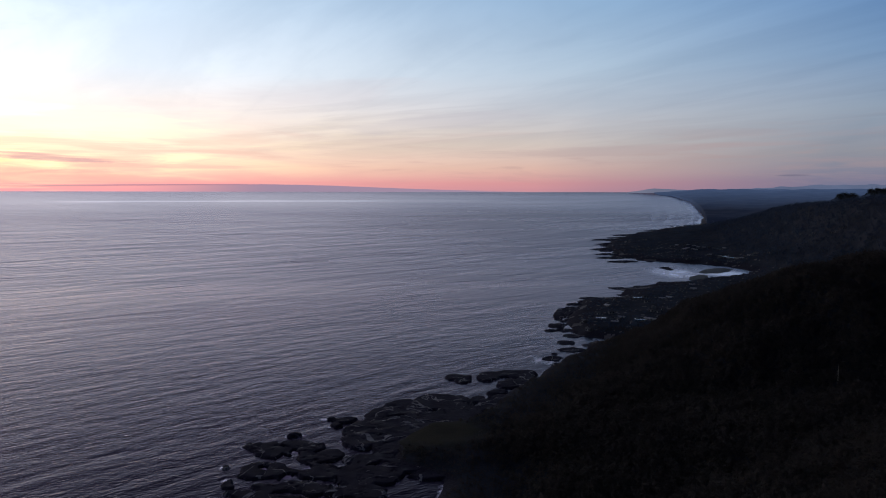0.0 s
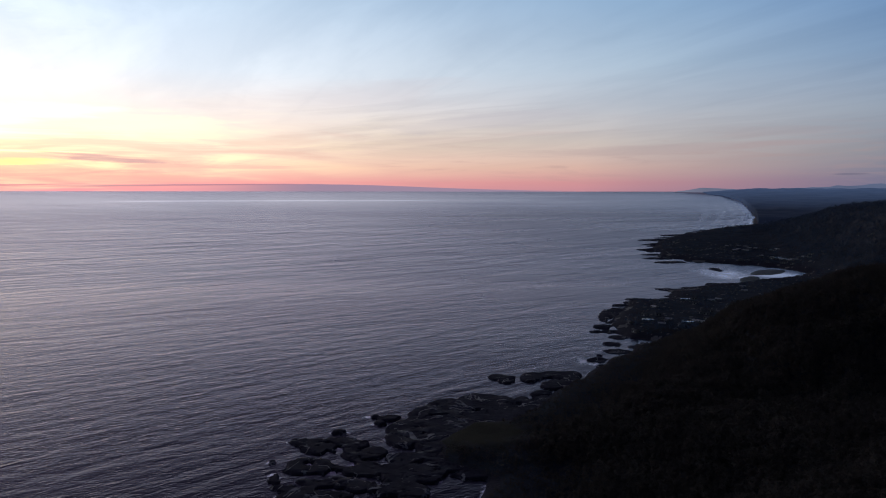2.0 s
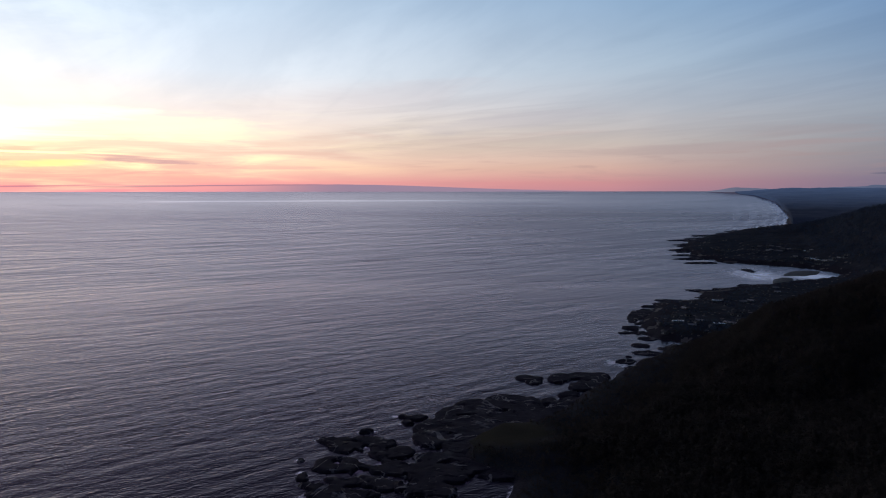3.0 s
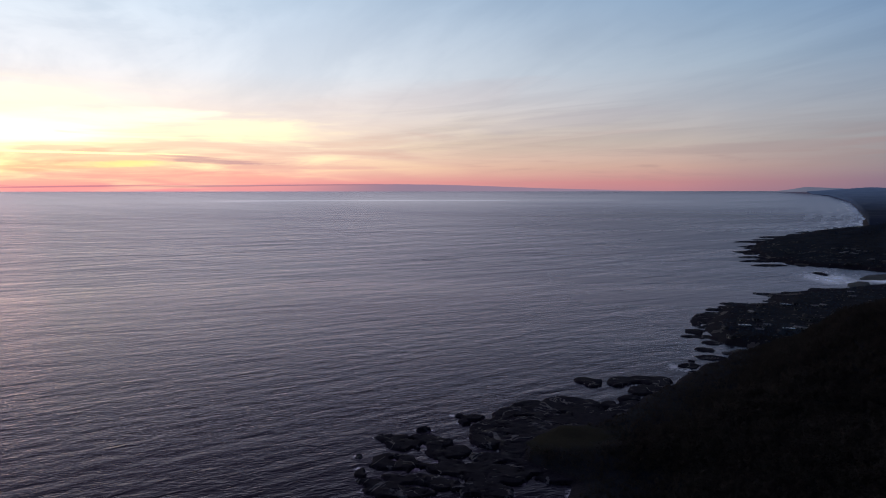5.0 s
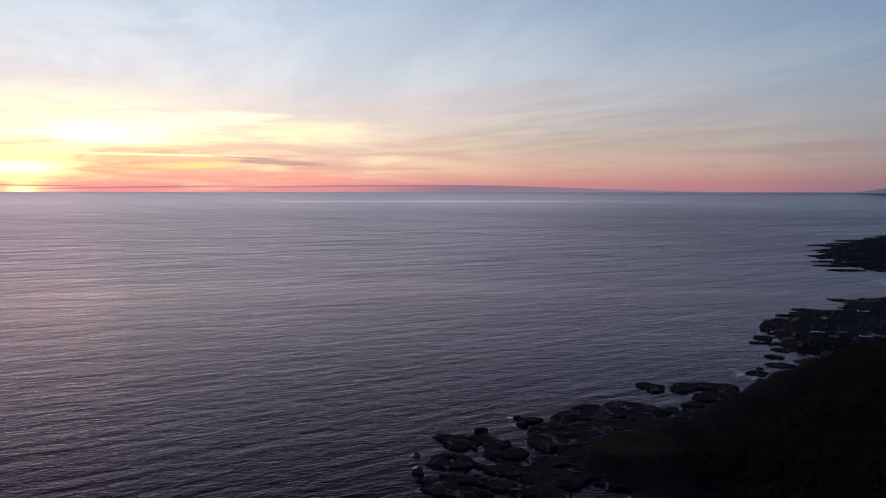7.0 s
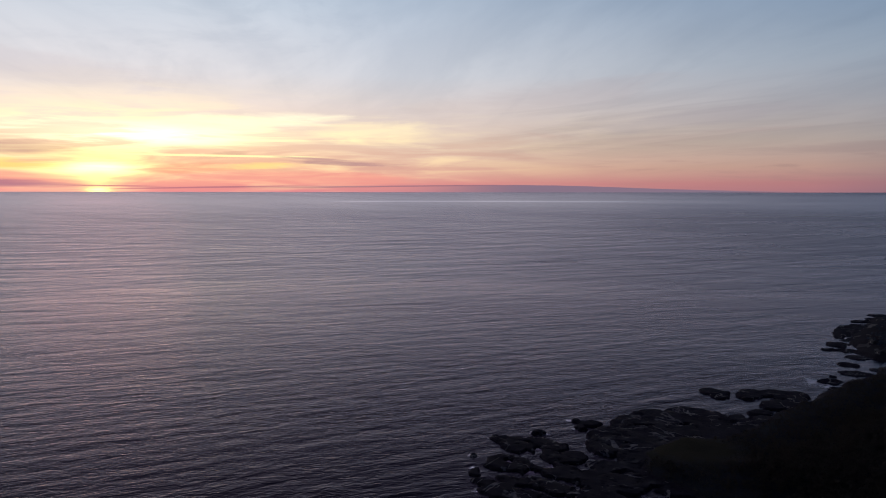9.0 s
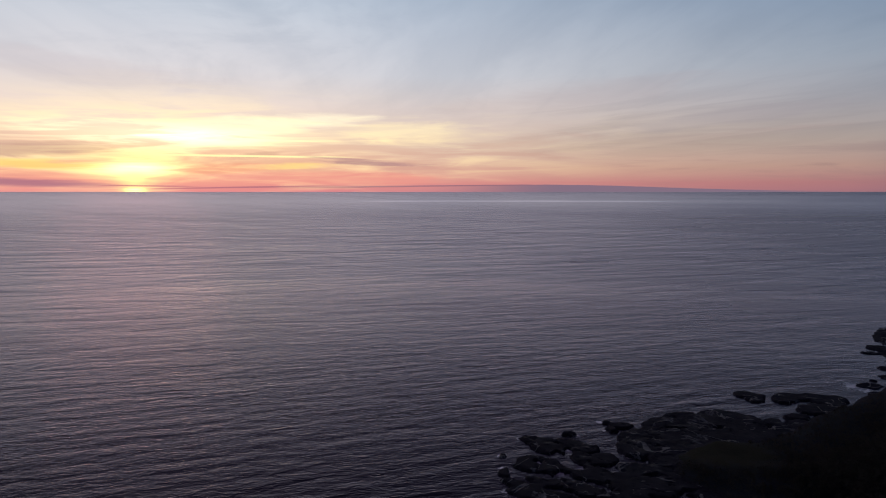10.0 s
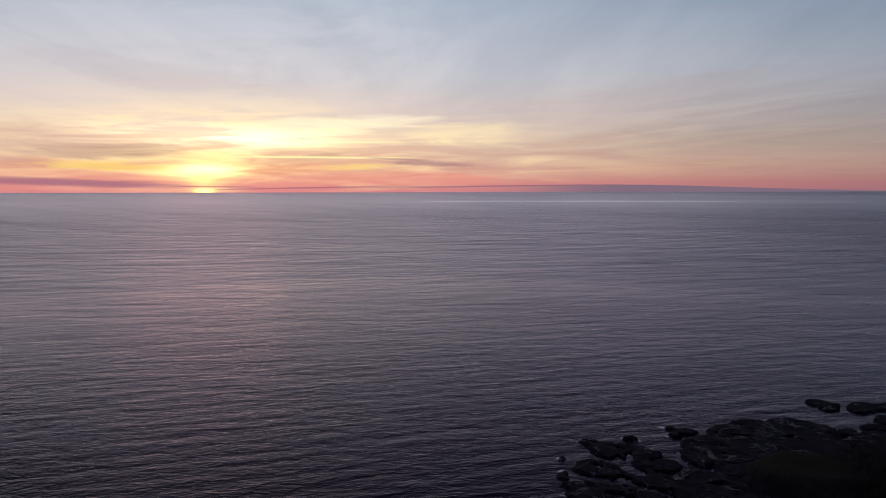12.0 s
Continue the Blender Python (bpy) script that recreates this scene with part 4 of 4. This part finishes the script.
# ---- houses ----
def house(w, l, h, roof_mat, pitch, label):
    """A small gabled house with its walls, roof, door, windows and chimney."""
    base = tagged(new("house"), label, "house", group="village houses")
    bm = bmesh.new()
    box(bm, -w / 2, w / 2, -l / 2, l / 2, -1.5, h)
    for s in (-1, 1):
        a = [bm.verts.new(p) for p in ((-w / 2, s * (l / 2 - 0.02), h), (w / 2, s * (l / 2 - 0.02), h), (0, s * (l / 2 - 0.02), h + w * pitch))]
        bm.faces.new(a if s < 0 else a[::-1])
    part("wall", bm, MAT["clapboard"], base)
    bm = bmesh.new()
    for s in (-1, 1):
        p = [(0, -l / 2 - 0.5, h + w * pitch + 0.1), (0, l / 2 + 0.5, h + w * pitch + 0.1), (s * (w / 2 + 0.5), l / 2 + 0.5, h - 0.2), (s * (w / 2 + 0.5), -l / 2 - 0.5, h - 0.2)]
        lo, hi = [bm.verts.new(q) for q in p], [bm.verts.new((q[0], q[1], q[2] + 0.25)) for q in p]
        bm.faces.new(hi if s < 0 else hi[::-1])
        bm.faces.new(lo[::-1] if s < 0 else lo)
        for k in range(4):
            bm.faces.new((lo[k], lo[(k + 1) % 4], hi[(k + 1) % 4], hi[k]))
    bmesh.ops.recalc_face_normals(bm, faces=bm.faces)
    part("roof", bm, roof_mat, base)
    for k, y0 in enumerate((-l * 0.3, l * 0.3)):
        bm = bmesh.new()
        box(bm, -w / 2 - 0.06, -w / 2 + 0.02, y0 - 0.9, y0 + 0.9, 1.0, 2.3)
        part("window", bm, MAT["pane"], base)
    bm = bmesh.new()
    box(bm, -w / 2 - 0.06, -w / 2 + 0.02, -0.5, 0.5, 0.1, 2.15)
    part("door", bm, MAT["paint"], base)
    bm = bmesh.new()
    box(bm, w * 0.12, w * 0.12 + 0.8, l * 0.2, l * 0.2 + 0.8, h, h + w * pitch + 0.9)
    part("chimney", bm, MAT["basalt"], base)
    return base


def put(ob, x, y, turn, first):
    z = float(ground_height(np.array([float(x)]), np.array([float(y)]))[0])
    m = pose(x, y, z + 0.3, 0, 0, turn)
    if first:
        ob.matrix_basis = m
        return ob
    return copy_thing(ob, m)


KINDS = [house(7, 11, 2.0, MAT["tin_roof"], 0.20, "small house with a grey metal roof among trees"),
         house(6.5, 8, 2.6, MAT["shingle_roof"], 0.22, "small house with a dark shingle roof near the shore"),
         house(8, 16, 2.2, MAT["metal_roof"], 0.014, "long low building with a bright pale roof by the shore")]
used = set()


def village(spots):
    for k, x, y, turn in spots:
        put(KINDS[k], x, y, turn, k not in used)
        used.add(k)


# the nearer village: a street of low pale roofs above the shore, and scattered houses
village([(2, 243, 1036, 84), (0, 256, 1006, 75), (0, 276, 1045, 60), (1, 270, 1085, 100), (2, 297, 1019, 80), (0, 312, 1027, 40), (0, 320, 1022, 45), (1, 280, 995, 10),
         (1, 334, 1048, 45), (2, 357, 1243, 85), (0, 399, 1233, 80), (0, 522, 1421, 80), (0, 501, 1355, 75), (1, 208, 958, 30), (1, 214, 1022, 20)])
# the farther village: houses along three streets
rng = random.Random(4)
for n, (xa, ya), (xb, yb), bright in ((13, (742, 2180), (862, 2050), 0.45), (12, (728, 2052), (800, 2060), 0.35), (26, (752, 1930), (858, 1800), 0.40), (12, (640, 1900), (820, 1780), 0.10), (12, (600, 2100), (840, 2200), 0.15), (8, (930, 1760), (960, 1600), 0.2)):
    for _ in range(n):
        k = rng.random()
        px, py = xa + k * (xb - xa) + rng.gauss(0, 7), ya + k * (yb - ya) + rng.gauss(0, 16)
        if inland(np.array([px]), np.array([py]))[0] > 40:
            kind = rng.choice((0, 0, 2)) if rng.random() < bright else 1
            village([(kind, px, py, rng.gauss(72, 22))])
for _ in range(20):
    px, py = rng.uniform(235, 420), rng.uniform(1020, 1290)
    if inland(np.array([px]), np.array([py]))[0] > 25:
        village([(rng.choice((0, 1, 1, 1)), px, py, rng.gauss(60, 30))])


# ---- single trees on the skyline ----
def leaf_clumps(bm, centre, radius, n, rng):
    """Many small ragged tufts round a limb's end."""
    for _ in range(n):
        d = Vector((rng.gauss(0, 1), rng.gauss(0, 1), rng.gauss(0, 0.75)))
        c = Vector(centre) + d.normalized() * radius * rng.random() ** 0.4
        size = radius * rng.uniform(0.18, 0.34)
        vs = [bm.verts.new(c + Vector((rng.uniform(-1, 1), rng.uniform(-1, 1), rng.uniform(-0.7, 0.7))).normalized() * size) for _ in range(5)]
        for a, b, e in ((0, 1, 2), (0, 2, 3), (1, 2, 4), (2, 3, 4), (0, 3, 4), (0, 1, 4)):
            bm.faces.new((vs[a], vs[b], vs[e]))


def limb(bm, a, b, r0, r1, sides=7):
    way = (Vector(b) - Vector(a)).normalized()
    u = way.orthogonal().normalized()
    v = way.cross(u)
    rings = []
    for p, r in ((Vector(a), r0), ((Vector(a) + Vector(b)) / 2 + u * r0 * 0.4, (r0 + r1) / 2), (Vector(b), r1)):
        rings.append([bm.verts.new(p + (u * math.cos(k * 6.2832 / sides) + v * math.sin(k * 6.2832 / sides)) * r) for k in range(sides)])
    for lo, hi in zip(rings, rings[1:]):
        for k in range(sides):
            bm.faces.new((lo[k], lo[(k + 1) % sides], hi[(k + 1) % sides], hi[k]))


def shore_pine(height, spread_, seed, label):
    """A wind-shaped pine: tapered trunk, limbs, and a broken crown of tufts."""
    rng = random.Random(seed)
    tree = tagged(new("tree"), label, "tree", group="ridge trees")
    bm = bmesh.new()
    limb(bm, (0, 0, -1.5), (0.4, 0, height * 0.45), height * 0.032, height * 0.022)
    limb(bm, (0.4, 0, height * 0.45), (0.2, 0.3, height * 0.9), height * 0.022, height * 0.006)
    part("trunk", bm, MAT["bark"], tree)
    ends = []
    for k in range(9):
        a, z = k * 2.4 + rng.uniform(-0.4, 0.4), height * (0.34 + 0.055 * k)
        out = spread_ * (1.0 - 0.07 * k) * rng.uniform(0.7, 1.05)
        end = (0.3 + out * math.cos(a), out * math.sin(a), z + height * 0.12)
        bm = bmesh.new()
        limb(bm, (0.3, 0.1, z), end, height * 0.010, height * 0.003, 5)
        part("limb", bm, MAT["bark"], tree)
        ends.append(end)
    bm = bmesh.new()
    for e in ends:
        leaf_clumps(bm, e, spread_ * 0.46, 42, rng)
    leaf_clumps(bm, (0.2, 0.2, height * 0.9), spread_ * 0.5, 60, rng)
    part("crown", bm, MAT["needles"], tree)
    return tree


PINES = [shore_pine(30, 11, 3, "broad dark pine standing out on the ridge line"), shore_pine(25, 10, 8, "rounded dark pine on the ridge line")]
for k, (b, r) in enumerate([(30.05, 2270), (30.2, 2280), (30.4, 2260), (30.6, 2275), (30.8, 2255), (31.0, 2240), (31.95, 2130), (32.2, 2120), (32.4, 2100), (32.65, 2090), (32.9, 2080)]):
    x0, y0 = r * math.sin(radians(b)), r * math.cos(radians(b))
    z0 = float(ground_height(np.array([x0]), np.array([y0]))[0])
    m = pose(x0, y0, z0, 0, 0, 67 * k)
    if k < 2:
        PINES[k].matrix_basis = m
    else:
        copy_thing(PINES[k % 2], m)


def snag(x0, y0):
    """A bleached dead trunk with broken stubs."""
    tree = tagged(new("dead_tree"), "tall bleached dead tree trunk standing in the dark woods", "dead tree")
    bm = bmesh.new()
    limb(bm, (0, 0, -2), (0.3, 0.1, 9), 0.55, 0.40, 9)
    limb(bm, (0.3, 0.1, 9), (0.1, 0.4, 16), 0.40, 0.10, 9)
    part("trunk", bm, MAT["deadwood"], tree)
    for z, a, n in ((7, 0.5, 1.8), (9.5, 2.9, 1.4), (11, 4.6, 1.6), (13, 1.4, 0.9)):
        bm = bmesh.new()
        limb(bm, (0.2, 0.1, z), (0.2 + n * math.cos(a), 0.1 + n * math.sin(a), z + 0.6), 0.13, 0.04, 6)
        part("stub", bm, MAT["deadwood"], tree)
    z0 = float(ground_height(np.array([float(x0)]), np.array([float(y0)]))[0])
    tree.matrix_basis = pose(x0, y0, z0, 0, 0, 0)
    return tree


snag(334, 567)
